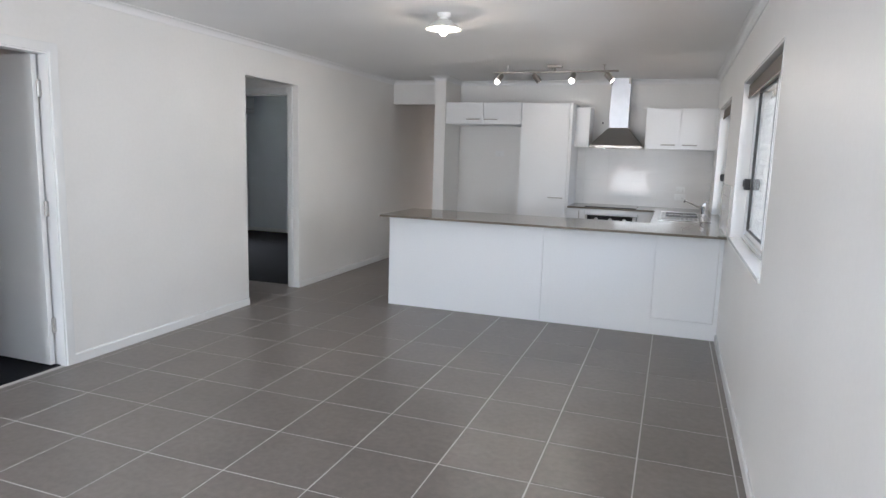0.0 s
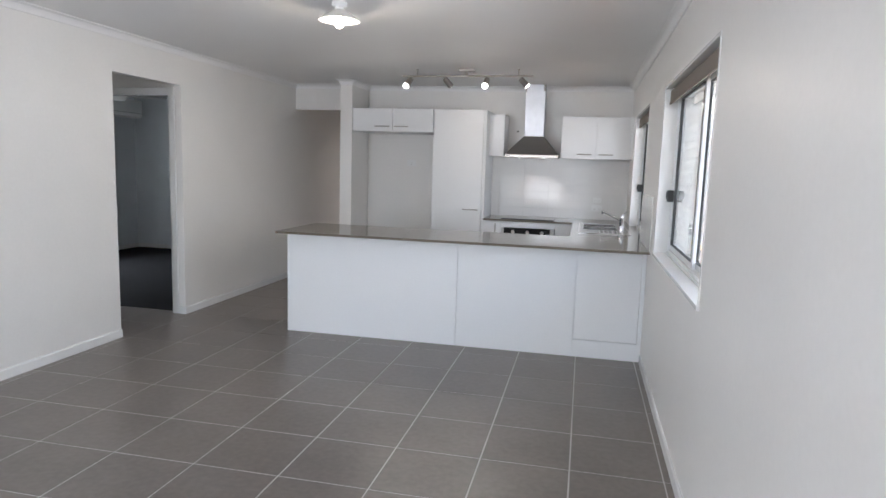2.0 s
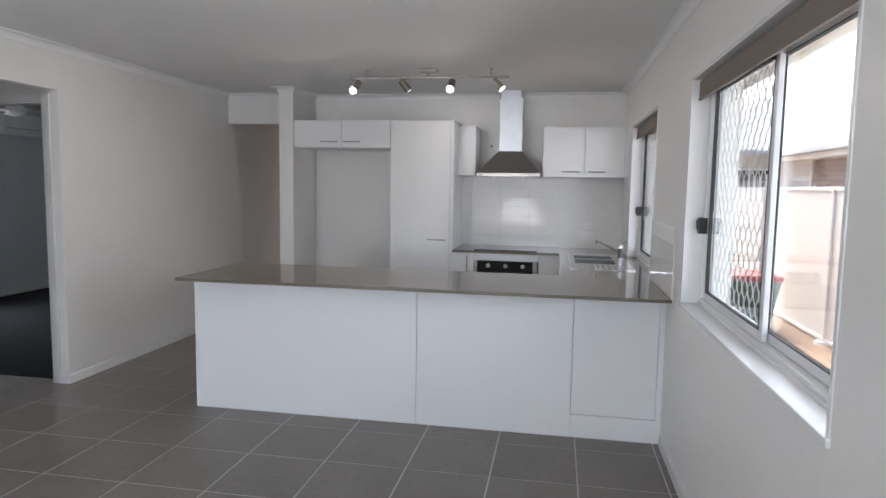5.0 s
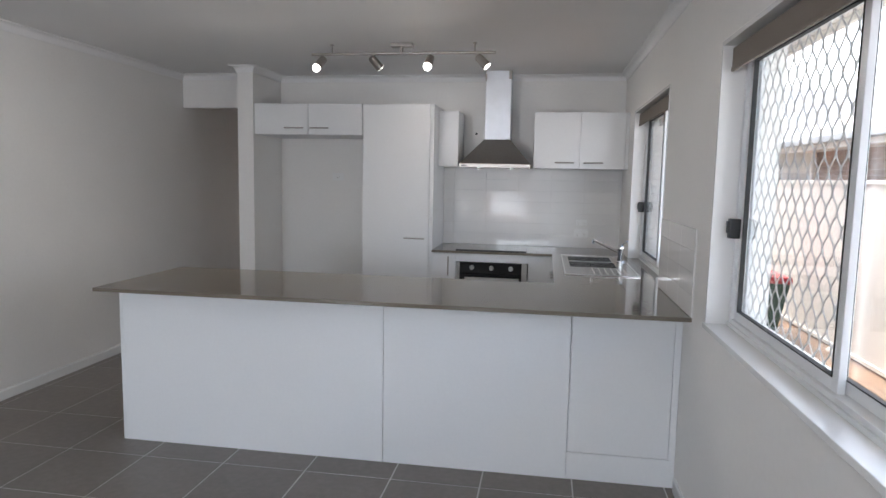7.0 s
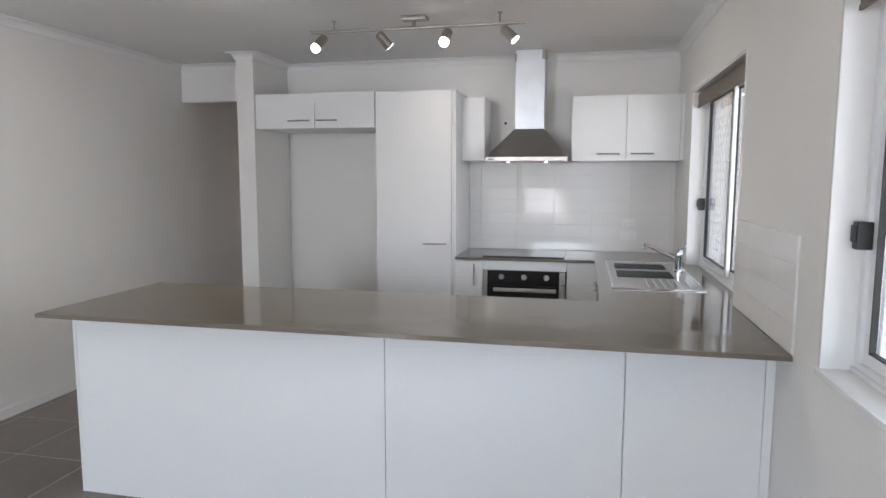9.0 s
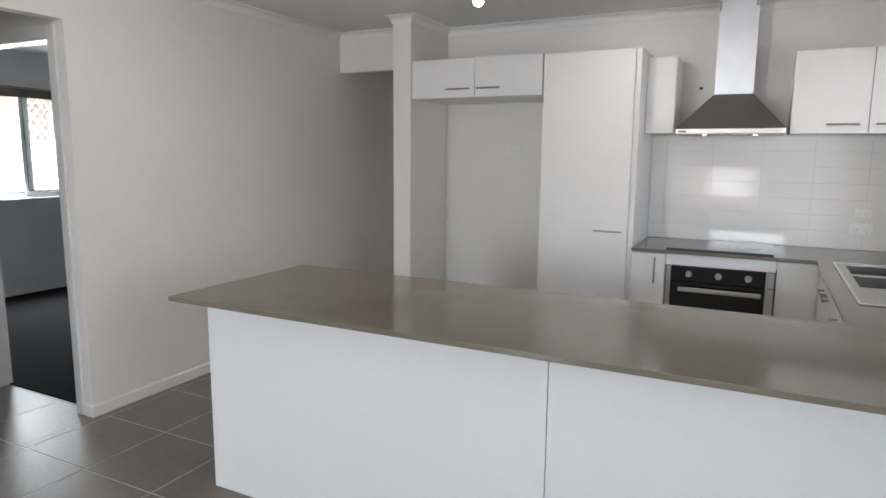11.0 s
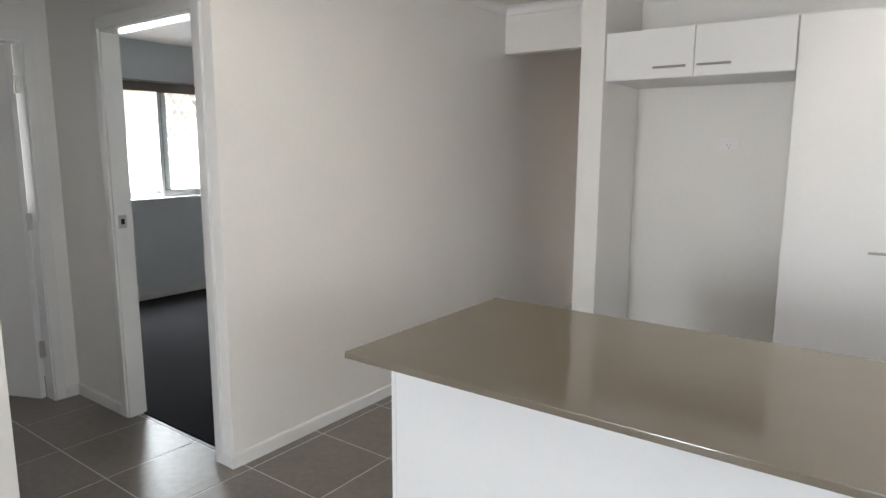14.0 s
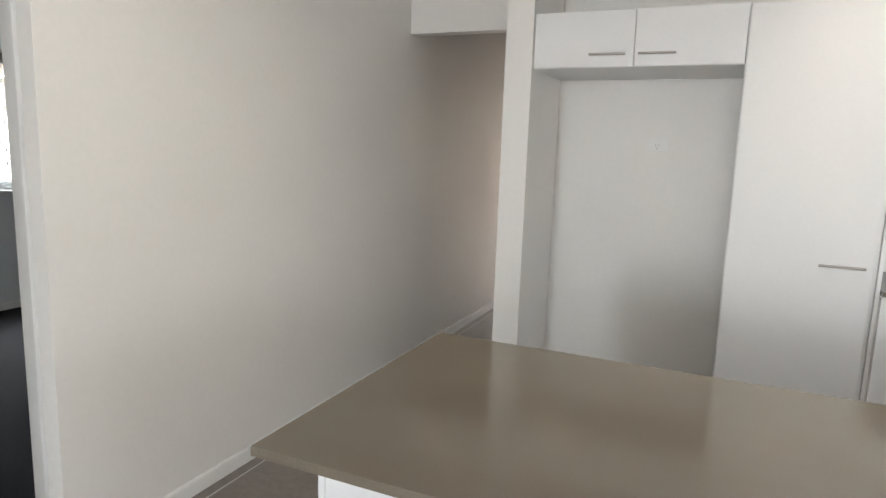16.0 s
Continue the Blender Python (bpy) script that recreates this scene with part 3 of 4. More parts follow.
part("end_panel", box(-3.003, -2.986, 0.0, 0.62, 0.0, 0.879, bevel=0.001), PENINSULA, pen)
part("back_panel", box(-2.985, -1.489, 0.0, 0.018, 0.0, 0.879, bevel=0.0015), PENINSULA, pen)
part("back_panel", box(-1.486, -0.530, 0.0, 0.018, 0.0, 0.879, bevel=0.0015), PENINSULA, pen)
part("door", box(-0.526, -0.036, 0.0, 0.018, 0.146, 0.872, bevel=0.0015), PENINSULA, pen)
part("kick_board", box(-0.529, -0.016, 0.002, 0.018, 0.0, 0.142, bevel=0.001), PENINSULA, pen)
part("filler", box(-0.033, -0.001, 0.004, 0.02, 0.0, 0.879, bevel=0.001), PENINSULA, pen)

base = thing("base_cabinet", (-1.52, 2.5, 0), "narrow white base cabinet beside the oven", "cabinet")
part("body", box(-1.630, -1.420, 2.222, NORTH, 0.14, 0.879), CAB, base)
d = part("door", box(-1.628, -1.422, 2.203, 2.221, 0.145, 0.872, bevel=0.0015), CAB, base)
bar_handle(d, (-1.485, 2.203, 0.685), (-1.485, 2.203, 0.85), (0, -0.028, 0))
part("kick_board", box(-1.630, -0.60, 2.27, 2.285, 0.0, 0.138), CAB, base)
ovc = thing("oven_cabinet", (-1.11, 2.5, 0), "white cabinet housing the oven", "cabinet")
part("top_filler", box(-1.417, -0.806, 2.203, 2.221, 0.808, 0.876, bevel=0.001), CAB, ovc)
part("lower_panel", box(-1.417, -0.806, 2.203, 2.221, 0.145, 0.205, bevel=0.001), CAB, ovc)
corner = thing("corner_cabinet", (-0.7, 2.3, 0), "white blind corner base cabinet", "cabinet")
part("front_panel", box(-0.803, -0.592, 2.203, 2.221, 0.145, 0.872, bevel=0.001), CAB, corner)
part("body", box(-0.803, -0.02, 2.222, NORTH, 0.14, 0.879), CAB, corner)
sinkc = thing("sink_cabinet", (-0.3, 1.4, 0), "white sink base cabinets with paired doors", "cabinet")
part("side_panel", box(-0.571, -0.01, 2.184, 2.20, 0.14, 0.69), CAB, sinkc)
part("back_board", box(-0.03, -0.01, 0.62, 2.18, 0.14, 0.69), CAB, sinkc)
part("kick_board", box(-0.52, -0.505, 0.62, 2.18, 0.0, 0.138), CAB, sinkc)
for y0, y1, h in ((0.667, 1.17, 1.10), (1.174, 1.68, 1.60), (1.684, 2.182, 1.76)):
    d = part("door", box(-0.590, -0.572, y0, y1, 0.145, 0.872, bevel=0.0015), CAB, sinkc)
    bar_handle(d, (-0.590, h - 0.075, 0.80), (-0.590, h + 0.075, 0.80), (-0.028, 0, 0))

oven = thing("oven", (-1.11, 2.45, 0.21), "black glass built-in oven with steel trim", "oven")
part("carcass", box(-1.405, -0.818, 2.223, 2.74, 0.21, 0.80), BLACK, oven)
part("control_panel", box(-1.384, -0.858, 2.190, 2.222, 0.712, 0.804, bevel=0.002), BLACK_GLASS, oven)
door_o = part("oven_door", box(-1.384, -0.858, 2.190, 2.222, 0.215, 0.706, bevel=0.002), BLACK_GLASS, oven)
for x0, x1 in ((-1.412, -1.385), (-0.857, -0.812)):
    part("steel_trim", box(x0, x1, 2.188, 2.222, 0.712, 0.804, bevel=0.002), STEEL, oven)
    part("door_trim", box(x0, x1, 2.188, 2.222, 0.215, 0.706, bevel=0.002), STEEL, door_o)
hb = part("door_handle", box(-1.335, -0.875, 2.142, 2.158, 0.655, 0.684, bevel=0.005), STEEL, door_o, "brushed steel handle")
for x in (-1.31, -0.90):
    part("handle_post", rod((x, 2.19, 0.669), (x, 2.15, 0.669), 0.007, sides=12), STEEL, hb, smooth=True)
for x in (-1.279, -1.112, -0.949):
    k = part("knob", rod((x, 2.192, 0.760), (x, 2.166, 0.760), 0.021, 0.018, sides=24), STEEL, oven, "steel control knob", True)
    part("grip", box(x - 0.004, x + 0.004, 2.156, 2.168, 0.743, 0.777, bevel=0.002), STEEL, k)

hob = thing("cooktop", (-1.12, 2.52, 0.9), "black glass cooktop set on the benchtop", "cooktop")
part("glass", box(-1.425, -0.825, 2.227, 2.755, 0.9005, 0.908, bevel=0.002), BLACK_GLASS, hob)
part("front_edge", box(-1.425, -0.825, 2.222, 2.2265, 0.9005, 0.9105, bevel=0.001), BLACK, hob)
for x, y, r in ((-1.27, 2.40, 0.075), (-0.97, 2.40, 0.095), (-1.27, 2.63, 0.095), (-0.97, 2.63, 0.075)):
    part("burner_ring", lathe([(r - 0.002, 0), (r - 0.002, 0.0006), (r, 0.0006), (r, 0)], (x, y, 0.908), 32), NICKEL, hob)

# sink with one and a half bowls and a drainer
sink = thing("sink", (-0.31, 1.57, 0.9), "stainless steel one-and-a-half bowl sink with drainer", "sink")
bm = bmesh.new()
sx0, sx1, sy0, sy1 = SINK
for s in ((sx0, -0.488, sy0, sy1), (-0.162, sx1, sy0, sy1), (-0.488, -0.162, 2.058, sy1), (-0.488, -0.162, 1.718, 1.782), (-0.488, -0.162, sy0, 1.422)):
    add_box(bm, *s, 0.9005, 0.9035)
part("deck", bm, DECK, sink)
bm = bmesh.new()
for s in ((sx0 - 0.004, sx0 + 0.008, sy0, sy1), (sx1 - 0.008, sx1 + 0.004, sy0, sy1), (sx0, sx1, sy0 - 0.004, sy0 + 0.008), (sx0, sx1, sy1 - 0.008, sy1 + 0.004)):
    add_box(bm, *s, 0.9005, 0.9075, bevel=0.002)
part("raised_rim", bm, CHROME, sink)
for (x0, x1, y0, y1), depth in zip(BOWLS, (0.17, 0.12)):
    bm = bmesh.new()
    for s in ((x0, x0 + 0.004, y0, y1), (x1 - 0.004, x1, y0, y1), (x0, x1, y0, y0 + 0.004), (x0, x1, y1 - 0.004, y1)):
        add_box(bm, *s, 0.90 - depth, 0.9035)
    add_box(bm, x0, x1, y0, y1, 0.896 - depth, 0.90 - depth)
    bowl = part("bowl", bm, BOWL, sink, "polished steel bowl")
    cx, cy = (x0 + x1) / 2, (y0 + y1) / 2
    part("waste", rod((cx, cy, 0.90 - depth), (cx, cy, 0.904 - depth), 0.04, sides=24), STEEL, bowl, smooth=True)
for i in range(6):
    part("drainer_rib", rod((-0.34 + 0.042 * i, 1.07, 0.9035), (-0.34 + 0.042 * i, 1.37, 0.9035), 0.004, sides=8), STEEL, sink, smooth=True)
tap = thing("mixer_tap", (-0.115, 1.66, 0.9), "chrome mixer tap with a long swivel spout", "tap")
part("body", lathe([(0.0, 0.0), (0.028, 0.0), (0.028, 0.012), (0.022, 0.02), (0.021, 0.09), (0.024, 0.095), (0.024, 0.125), (0.018, 0.14), (0.0, 0.143)], (-0.110, 1.70, 0.9035)), CHROME, tap, smooth=True)
spout = part("spout", rod((-0.117, 1.708, 0.985), (-0.30, 1.85, 1.062), 0.0115, 0.010, sides=16), CHROME, tap, smooth=True)
part("spout_nose", rod((-0.30, 1.85, 1.068), (-0.307, 1.855, 1.035), 0.013, sides=16), CHROME, spout, smooth=True)
part("lever", rod((-0.112, 1.70, 1.04), (-0.075, 1.64, 1.075), 0.006, 0.005, sides=12), CHROME, tap, smooth=True)


def power_point(x, y, z, w, h, label, switches=2, facing="y"):
    pp = thing("power_outlet", (x, y, z), label, "power outlet", "power outlets")
    def B(u0, u1, v0, v1, d0, d1, bev=0.0):
        return box(x + u0, x + u1, y - d1, y - d0, z + v0, z + v1, bevel=bev) if facing == "y" else box(x + d0, x + d1, y + u0, y + u1, z + v0, z + v1, bevel=bev)
    part("plate", B(-w / 2, w / 2, -h / 2, h / 2, 0, 0.009, 0.003), PLASTIC, pp)
    for i in range(switches):
        u = (i - (switches - 1) / 2) * w * 0.5
        part("switch", B(u - 0.007, u + 0.007, h * 0.14, h * 0.36, 0.009, 0.013, 0.001), PLASTIC, pp)
        for du, dv in ((-0.009, -0.006), (0.009, -0.006), (0, -0.022)):
            part("slot", B(u + du - 0.0016, u + du + 0.0016, dv - 0.005, dv + 0.005, 0.009, 0.0096), NICKEL, pp)


power_point(-2.67, NORTH, 1.51, 0.115, 0.072, "white single power point inside the fridge recess", 1)
power_point(-0.345, NORTH - 0.0085, 1.135, 0.10, 0.058, "white isolator switch plate on the splashback", 2)
power_point(-0.345, NORTH - 0.0085, 1.035, 0.125, 0.075, "white double power point on the splashback", 2)
power_point(-5.9, 4.0, 0.32, 0.115, 0.072, "white double power point low on the bedroom wall", 2)

# ---- ceiling lamps ----
bar = thing("track_light", (-1.73, 1.39, T), "brushed nickel four-spot bar light under the ceiling", "ceiling lamp")
part("rail", rod((-2.40, 1.39, 2.392), (-1.058, 1.39, 2.392), 0.0095, sides=14), NICKEL, bar, smooth=True)
part("ceiling_plate", box(-1.805, -1.645, 1.35, 1.43, T - 0.026, T - 0.001, bevel=0.006), NICKEL, bar)
part("stem", rod((-1.73, 1.39, 2.385), (-1.73, 1.39, T - 0.02), 0.012, sides=14), NICKEL, bar, smooth=True)
for x in (-2.245, -1.205):
    part("standoff", rod((x, 1.39, 2.392), (x, 1.39, T - 0.001), 0.005, sides=10), NICKEL, bar, smooth=True)
    part("foot", rod((x, 1.39, T - 0.008), (x, 1.39, T - 0.001), 0.014, sides=16), NICKEL, bar, smooth=True)
for x, aim, lit, watts in ((-2.325, (-0.30, -0.62, -0.72), True, 3.4), (-1.935, (0.55, 0.45, -0.70), False, 1.3), (-1.525, (-0.08, -0.70, -0.72), True, 3.4), (-1.165, (0.70, -0.12, -0.70), False, 1.3)):
    a = Vector(aim).normalized()
    top_p = Vector((x, 1.39, 2.345))
    sp = part("spot_head", rod(top_p - a * 0.025, top_p + a * 0.072, 0.028, 0.032, sides=22), NICKEL, bar, "brushed nickel spot head", True)
    part("arm", rod((x, 1.39, 2.392), top_p, 0.005, sides=10), NICKEL, sp, smooth=True)
    part("collar", rod(top_p - a * 0.034, top_p - a * 0.024, 0.018, 0.028, sides=22), NICKEL, sp, smooth=True)
    face = top_p + a * 0.073
    if lit:
        bm = bmesh.new()
        bmesh.ops.create_uvsphere(bm, u_segments=20, v_segments=12, radius=0.029, matrix=Matrix.Translation(face + a * 0.004))
        part("bulb", bm, BULB, sp, "lit warm white bulb", True)
    else:
        part("bulb_face", rod(face - a * 0.004, face + a * 0.001, 0.027, sides=22), BULB, sp, "lit reflector bulb", True)
    spot = new("spot_bulb", bpy.data.lights.new("spot_bulb", "SPOT"))
    spot.data.energy, spot.data.color, spot.data.shadow_soft_size = watts, (1.0, 0.91, 0.79), 0.02
    spot.data.spot_size, spot.data.spot_blend = radians(165), 1.0
    spot.matrix_world = look(face + a * 0.07, face + a)

pendant = thing("batten_light", (-2.035, -1.26, T), "white conical glass shade on a ceiling batten holder", "ceiling lamp")
part("batten_base", lathe([(0, 0), (0.048, 0), (0.045, -0.022), (0.028, -0.03), (0.024, -0.055), (0, -0.055)], (-2.035, -1.26, T - 0.001)), PLASTIC, pendant, smooth=True)
part("shade", lathe([(0.030, -0.042), (0.05, -0.05), (0.088, -0.078), (0.122, -0.102), (0.124, -0.108), (0.118, -0.106), (0.085, -0.084), (0.048, -0.056), (0.028, -0.048)], (-2.035, -1.26, T), 40), OPAL, pendant, smooth=True)
part("bulb", lathe([(0.0, -0.152), (0.014, -0.149), (0.024, -0.138), (0.028, -0.122), (0.026, -0.105), (0.016, -0.085), (0.013, -0.06), (0, -0.06)], (-2.035, -1.26, T), 24), BULB, pendant, "lit warm white globe", True)
bulb_lamp("batten_bulb", (-2.035, -1.26, T - 0.175), 0.9)

# ---- bedroom behind the hall ----
ac = thing("split_air_conditioner", (-7.55, 3.5, 2.1), "white wall-mounted split-system air conditioner", "air conditioner")
bm = box(-7.649, -7.44, 3.06, 3.93, 2.09, 2.36, bevel=0.03)
part("casing", bm, PLASTIC, ac, smooth=True)
part("outlet_flap", box(-7.56, -7.455, 3.12, 3.87, 2.076, 2.086, bevel=0.003), PLASTIC, ac)
part("seam", box(-7.441, -7.4385, 3.09, 3.90, 2.15, 2.154), RUBBER, ac)
fan = thing("ceiling_fan", (-6.53, 2.31, T), "white three-blade ceiling fan", "ceiling fan")
part("canopy", lathe([(0, 0), (0.07, 0), (0.06, -0.05), (0.016, -0.07), (0.016, -0.14), (0, -0.14)], (-6.53, 2.31, T - 0.001)), PLASTIC, fan, smooth=True)
part("motor", lathe([(0, -0.13), (0.06, -0.14), (0.105, -0.17), (0.105, -0.21), (0.06, -0.25), (0, -0.26)], (-6.53, 2.31, T)), PLASTIC, fan, smooth=True)
for k in range(3):
    bm = box(0.10, 0.58, -0.06, 0.06, -0.006, 0.002, bevel=0.002)
    bmesh.ops.transform(bm, matrix=pose(-6.53, 2.31, T - 0.205, 8, 0, 20 + 120 * k), verts=bm.verts)
    part("blade", bm, PLASTIC, fan)

# ---- outside ----
structure("ground", wall_boxes((-400, 400, -400, 400, -0.4, -0.18)), DIRT, "bare brown earth yard")
structure("pavement", wall_boxes((0.24, 0.62, -9, 9, -0.2, -0.12)), CONCRETE, "pale concrete edge path along the house")
eave = thing("eave", (0.5, 0, T), "cream painted eave with gutter", "eave", kind="structure")
part("soffit", box(0.242, 0.86, -8, 8, 2.40, 2.42), SOFFIT, eave)
part("fascia", box(0.86, 0.885, -8, 8, 2.36, 2.56), SOFFIT, eave)
part("gutter", box(0.885, 1.0, -8, 8, 2.44, 2.55, bevel=0.015), SOFFIT, eave)
part("roof_edge", box(-0.2, 0.98, -8, 8, 2.57, 2.60), ROOF, eave)


def steel_fence(x, y0, y1, z0, z1):
    f = thing("fence", (x, (y0 + y1) / 2, z0), "cream steel panel boundary fence", "fence")
    n = int(round((y1 - y0) / 2.36))
    for i in range(n + 1):
        y = y0 + (y1 - y0) * i / n
        part("post", box(x - 0.03, x + 0.03, y - 0.03, y + 0.03, z0, z1 + 0.01, bevel=0.004), FENCE, f)
        if i < n:
            ya, yb = y + 0.03, y + (y1 - y0) / n - 0.03
            bm = box(x - 0.004, x + 0.004, ya, yb, z0 + 0.04, z1 - 0.03, bevel=0.001)
            part("panel", bm, FENCE, f)
            part("rail", box(x - 0.022, x + 0.022, ya, yb, z1 - 0.03, z1 + 0.012, bevel=0.004), FENCE, f)
            part("rail", box(x - 0.022, x + 0.022, ya, yb, z0 + 0.02, z0 + 0.06, bevel=0.004), FENCE, f)
            part("footing", rod((x, y, z0 - 0.02), (x, y, z0 + 0.03), 0.13, 0.09, sides=10), CONCRETE, f)
    return f


steel_fence(2.35, -8.2, 11.0, -0.18, 1.56)
steel_fence(-9.6, -8.2, 8.4, -0.18, 1.6)

house = thing("neighbour_house", (7, 5, -0.2), "neighbouring brown brick house with a pale eave and grey roof", "house")
part("wall", box(4.3, 10.3, -9.0, 9.76, -0.2, 2.139), MORTAR, house)
part("eave_board", box(3.75, 4.3, -9.4, 10.26, 2.14, 2.17), SOFFIT, house)
part("fascia", box(3.70, 3.75, -9.4, 10.26, 2.10, 2.32, bevel=0.01), SOFFIT, house)
part("gutter", box(3.57, 3.698, -9.4, 10.26, 2.19, 2.31, bevel=0.02), GUTTER, house, "grey steel gutter")
part("downpipe", rod((4.22, 9.68, -0.2), (4.22, 9.68, 2.139), 0.045, sides=14), SOFFIT, house, smooth=True)
bm = bmesh.new()
r0 = [bm.verts.new(v) for v in ((3.66, -9.5, 2.32), (3.66, 10.36, 2.32), (10.9, 10.36, 2.32), (10.9, -9.5, 2.32))]
r1 = [bm.verts.new(v) for v in ((7.3, -6.0, 4.2), (7.3, 6.76, 4.2))]
for f in ((r0[0], r0[1], r1[1], r1[0]), (r0[1], r0[2], r1[1]), (r0[2], r0[3], r1[0], r1[1]), (r0[3], r0[0], r1[0]), tuple(r0[::-1])):
    bm.faces.new(f)
part("roof", bm, ROOF, house)
far_house = thing("neighbour_house", (7, 17, -0.2), "pale rendered house at the back with a grey roof", "house")
part("wall", box(2.9, 12.0, 14.0, 22.0, -0.2, 2.5), RENDER, far_house)
part("eave_board", box(2.4, 12.4, 13.5, 14.0, 2.45, 2.5), SOFFIT, far_house)
part("gutter", box(2.4, 12.4, 13.38, 13.498, 2.42, 2.54, bevel=0.02), GUTTER, far_house)
for x in (3.5, 6.2, 9.0):
    w = part("window", box(x, x + 1.5, 13.96, 13.999, 1.0, 2.1, bevel=0.004), ALU, far_house, "white framed window")
    for k in (0, 1):
        part("pane", box(x + 0.05 + 0.72 * k, x + 0.73 + 0.72 * k, 13.95, 13.959, 1.05, 2.05), BLACK_GLASS, w)
bm = bmesh.new()
r0 = [bm.verts.new(v) for v in ((2.35, 13.4, 2.55), (2.35, 22.5, 2.55), (12.5, 22.5, 2.55), (12.5, 13.4, 2.55))]
r1 = [bm.verts.new(v) for v in ((5.6, 17.9, 4.4), (9.2, 17.9, 4.4))]
for f in ((r0[0], r0[1], r1[0]), (r0[1], r0[2], r1[1], r1[0]), (r0[2], r0[3], r1[1]), (r0[3], r0[0], r1[0], r1[1]), tuple(r0[::-1])):
    bm.faces.new(f)
part("roof", bm, ROOF, far_house)
west_house = thing("neighbour_house", (-14, 2, -0.2), "neighbouring cream rendered house close beyond the fence", "house")
part("wall", box(-16, -11.6, -4, 8, -0.2, 2.5), RENDER, west_house)
part("eave_board", box(-11.6, -11.0, -4.4, 8.4, 2.45, 2.5), SOFFIT, west_house)
bm = bmesh.new()
r0 = [bm.verts.new(v) for v in ((-10.95, -4.4, 2.51), (-10.95, 8.4, 2.51), (-16.6, 8.4, 2.51), (-16.6, -4.4, 2.51))]
r1 = [bm.verts.new(v) for v in ((-13.8, -1.5, 3.9), (-13.8, 5.5, 3.9))]
for f in ((r0[0], r0[1], r1[1], r1[0]), (r0[1], r0[2], r1[1]), (r0[2], r0[3], r1[0], r1[1]), (r0[3], r0[0], r1[0]), tuple(r0)):
    bm.faces.new(f)
part("roof", bm, ROOF, west_house)



def wheelie_bin(x, y, lid, label):
    wbin = thing("wheelie_bin", (x, y, -0.18), label, "bin", "wheelie bins")
    bm = bmesh.new()
    q0 = [bm.verts.new((x + dx, y + dy, -0.12)) for dx, dy in ((-0.2, -0.22), (0.2, -0.22), (0.2, 0.18), (-0.2, 0.18))]
    q1 = [bm.verts.new((x + dx, y + dy, 0.42)) for dx, dy in ((-0.28, -0.3), (0.28, -0.3), (0.28, 0.3), (-0.28, 0.3))]
    for i in range(4):
        bm.faces.new((q0[i], q0[(i + 1) % 4], q1[(i + 1) % 4], q1[i]))
    bm.faces.new(q0[::-1])
    bm.faces.new(q1)
    part("body", bm, BIN_GREEN, wbin)
    part("lid", box(x - 0.3, x + 0.3, y - 0.33, y + 0.33, 0.421, 0.50, bevel=0.03), lid, wbin, "hinged plastic lid")
    part("handle", rod((x - 0.2, y + 0.34, 0.43), (x + 0.2, y + 0.34, 0.43), 0.014, sides=10), BIN_GREEN, wbin, smooth=True)
    for wx in (x - 0.25, x + 0.25):
        part("wheel", rod((wx - 0.02, y + 0.24, -0.08), (wx + 0.02, y + 0.24, -0.08), 0.10, sides=20), BLACK, wbin, smooth=True)


wheelie_bin(1.75, 4.6, BIN_RED, "dark green wheelie bin with a red lid")
wheelie_bin(0.86, 4.62, BIN_YELLOW, "dark green wheelie bin with a yellow lid")
wing = structure("wall_wing", wall_boxes((0.24, 1.30, 5.20, 5.44, -0.2, 2.39)), DARK_MORTAR, "cream block outside wall with dark joints")

# ---- pieces: splashback tiles, neighbour's bricks, floor tiles ----


def tile_mesh(name, sx, sy, sz, mat, bevel):
    return mesh_from(name, box(-sx / 2, sx / 2, -sy / 2, sy / 2, -sz / 2, sz / 2, bevel=bevel), mat)


def lay(name, me, parent, at, turn=(0, 0, 0)):
    ob = new(name, me)
    ob.parent = parent
    ob.matrix_basis = pose(*(Vector(at) - Vector(parent.location)), *turn)
    return ob


rng = random.Random(4)
splash = structure("trim_splashback", wall_boxes((-1.630, -0.008, NORTH - 0.004, NORTH - 0.0005, 0.9005, 1.615)), SPLASH_GROUT, "white gloss tiled kitchen splashback")
TW, TH = 0.30, 0.1005
cache = {}


def splash_tile(axis, u0, u1, v0, v1, at):
    key = (axis, round(u1 - u0, 3), round(v1 - v0, 3))
    if key not in cache:
        w, h = key[1] - 0.001, key[2] - 0.001
        cache[key] = tile_mesh("tile", w, 0.005, h, SPLASH, 0.0014) if axis == "y" else tile_mesh("tile", 0.005, w, h, SPLASH, 0.0014)
    tilt = (rng.uniform(-0.22, 0.22), 0, rng.uniform(-0.22, 0.22)) if axis == "y" else (0, rng.uniform(-0.05, 0.05), rng.uniform(-0.05, 0.05))
    lay("tile", cache[key], splash, at, tilt)


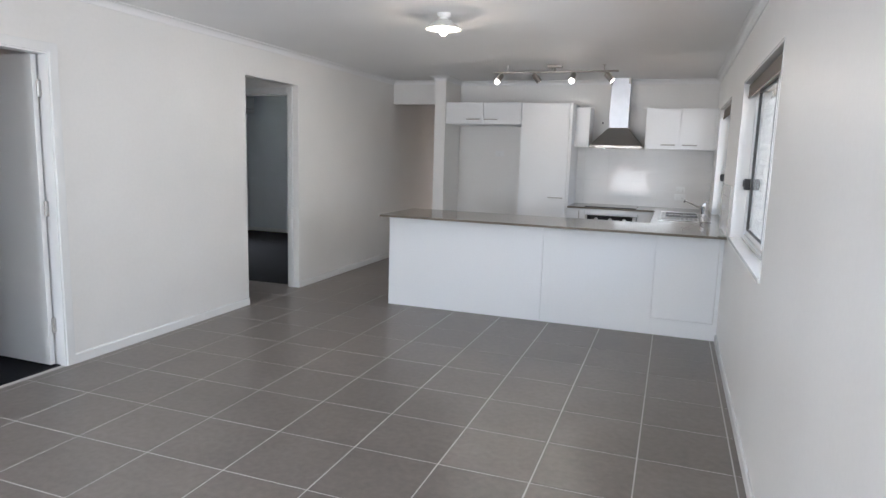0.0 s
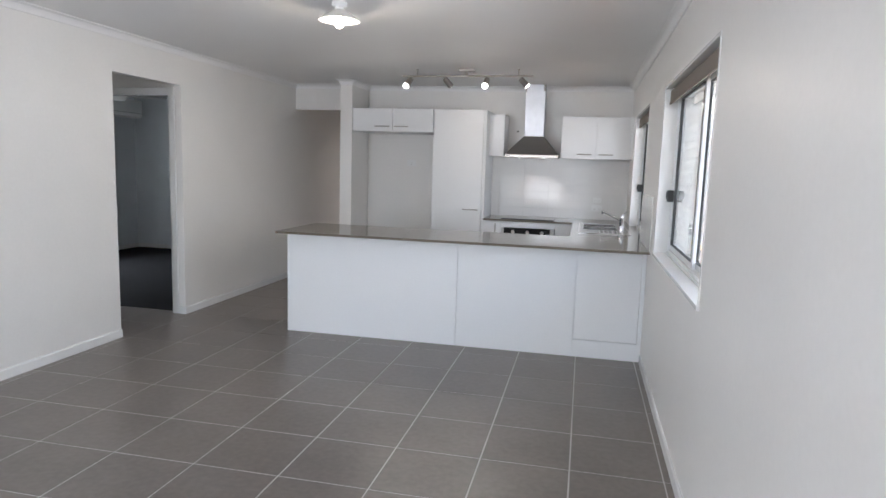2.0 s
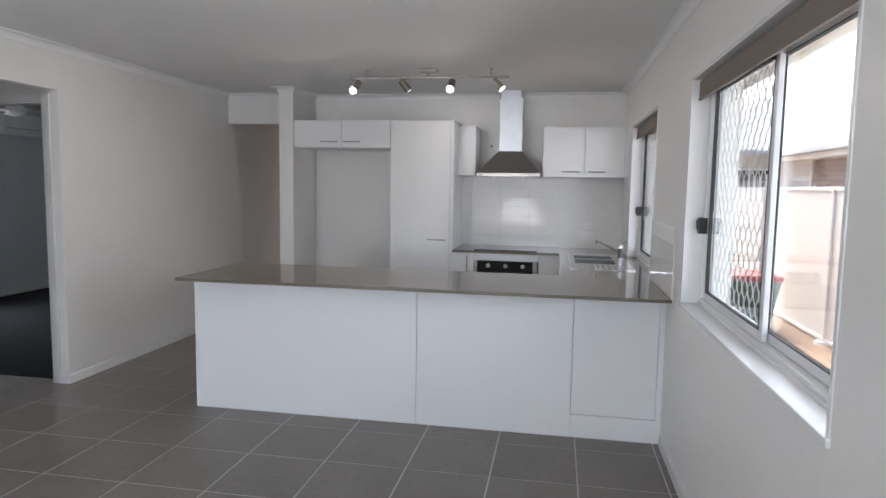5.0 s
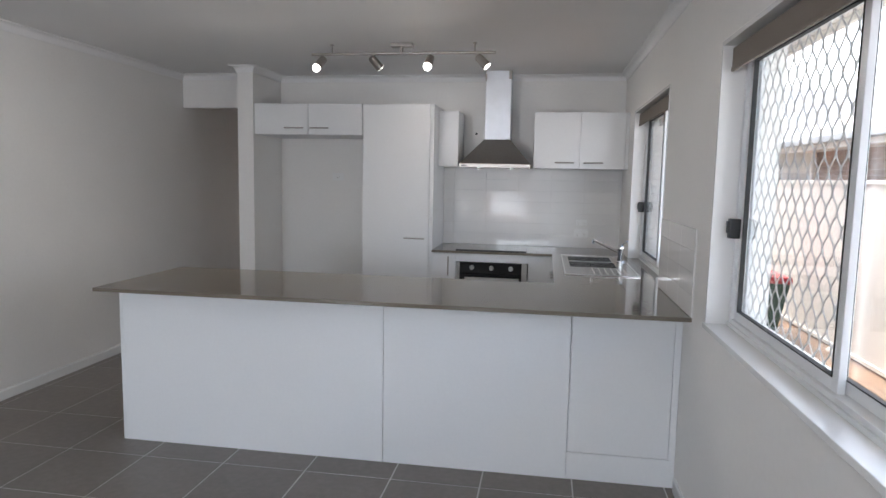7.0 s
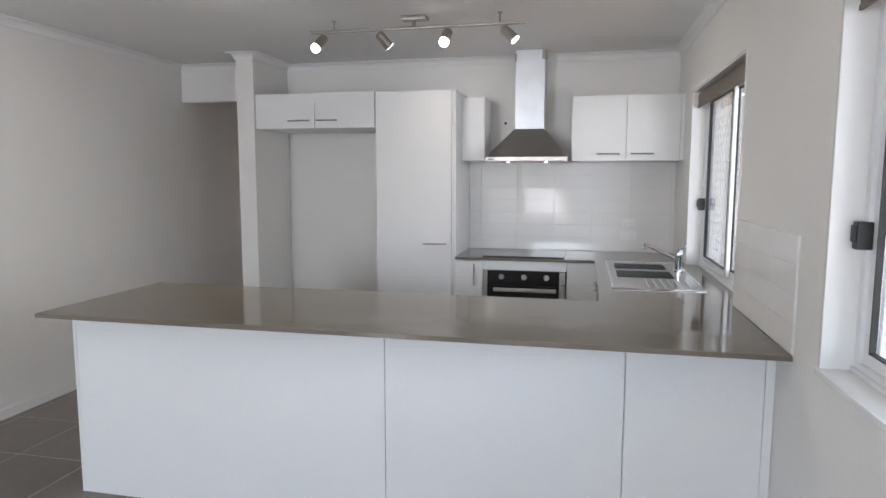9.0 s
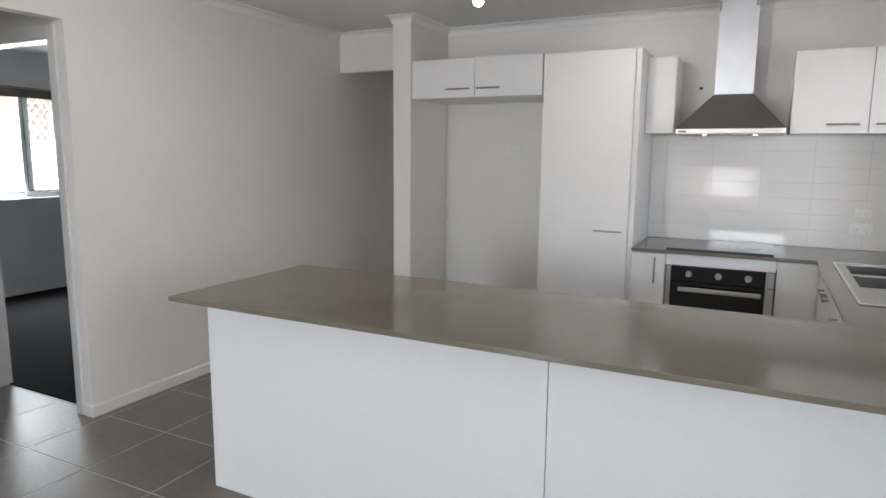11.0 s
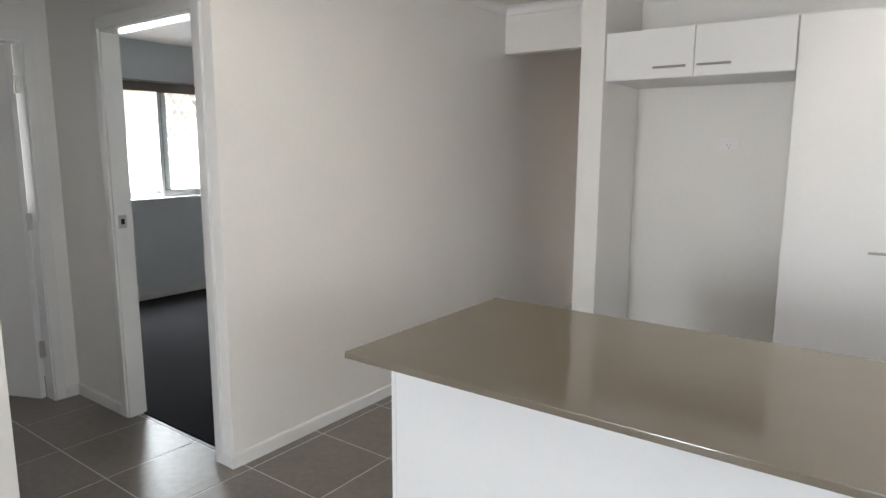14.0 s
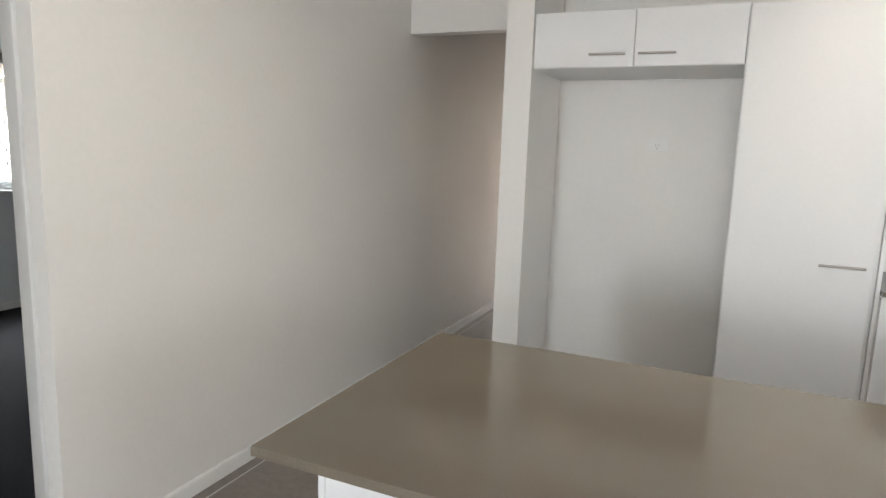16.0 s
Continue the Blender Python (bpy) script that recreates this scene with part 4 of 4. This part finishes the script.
for r in range(8):
    v0, v1 = (0.91 + r * TH if r else 0.902), min(0.91 + (r + 1) * TH, 1.612)
    if v1 - v0 < 0.004:
        continue
    u = 0.27
    while u > -1.629:
        w = min(TW, u + 1.629)
        if w > 0.01:
            splash_tile("y", u - w, min(u, -0.012), v0, v1, ((u - w + min(u, -0.012)) / 2, NORTH - 0.006, (v0 + v1) / 2))
        u -= TW
side = structure("trim_side_splashback", wall_boxes((-0.004, -0.0005, -0.172, 0.688, 0.9005, 1.304)), SPLASH_GROUT, "white gloss tiled return beside the window")
splash = side
for r in range(4):
    v0, v1 = 0.902 + r * TH, 0.902 + (r + 1) * TH
    for u in (-0.172, 0.128, 0.428):
        w = min(TW, 0.688 - u)
        splash_tile("x", u, u + w, v0, v1, (-0.006, u + w / 2, (v0 + v1) / 2))

brick_me = tile_mesh("brick", 0.02, 0.232, 0.077, BRICK, 0.003)
wall_part = [c for c in house.children if c.name.startswith("wall")][0]
for r in range(7):
    for k in range(33):
        ob = new("brick", brick_me)
        ob.parent = wall_part
        ob.location = Vector((4.297, 9.63 - 0.242 * k - (0.121 if r % 2 else 0), 1.56 + 0.087 * r)) - Vector(house.location)

block_me = tile_mesh("block", 0.342, 0.012, 0.150, CREAM_BLOCK, 0.004)
half_me = tile_mesh("block", 0.166, 0.012, 0.150, CREAM_BLOCK, 0.004)
for r in range(16):
    z = -0.118 + 0.162 * r
    if z + 0.075 > 2.39:
        break
    spans = ((0.415, block_me), (0.767, block_me), (1.119, block_me)) if r % 2 else ((0.327, half_me), (0.591, block_me), (0.943, block_me), (1.207, half_me))
    for x, me in spans:
        lay("block", me, wing, (x, 5.197, z))

PITCH, TX, TY = 0.4515, -0.497, -0.179
GAP = 0.007
tiles = {}
for area in ((WEST, 0.0, SOUTH, NORTH), (WEST, -3.40, NORTH, 7.0), (-7.65, WEST, -0.645, 0.298)):
    ax0, ax1, ay0, ay1 = area
    i0, i1 = math.floor((ax0 - TX) / PITCH), math.ceil((ax1 - TX) / PITCH)
    j0, j1 = math.floor((ay0 - TY) / PITCH), math.ceil((ay1 - TY) / PITCH)
    for i in range(i0, i1):
        for j in range(j0, j1):
            x0, x1 = max(ax0, TX + i * PITCH + GAP / 2), min(ax1, TX + (i + 1) * PITCH - GAP / 2)
            y0, y1 = max(ay0, TY + j * PITCH + GAP / 2), min(ay1, TY + (j + 1) * PITCH - GAP / 2)
            if x1 - x0 < 0.01 or y1 - y0 < 0.01:
                continue
            key = (round(x1 - x0, 3), round(y1 - y0, 3))
            if key not in tiles:
                tiles[key] = tile_mesh("floor_tile", key[0], key[1], 0.009, TILE, 0.0012)
            lay("floor_tile", tiles[key], floor, ((x0 + x1) / 2, (y0 + y1) / 2, -0.0045))
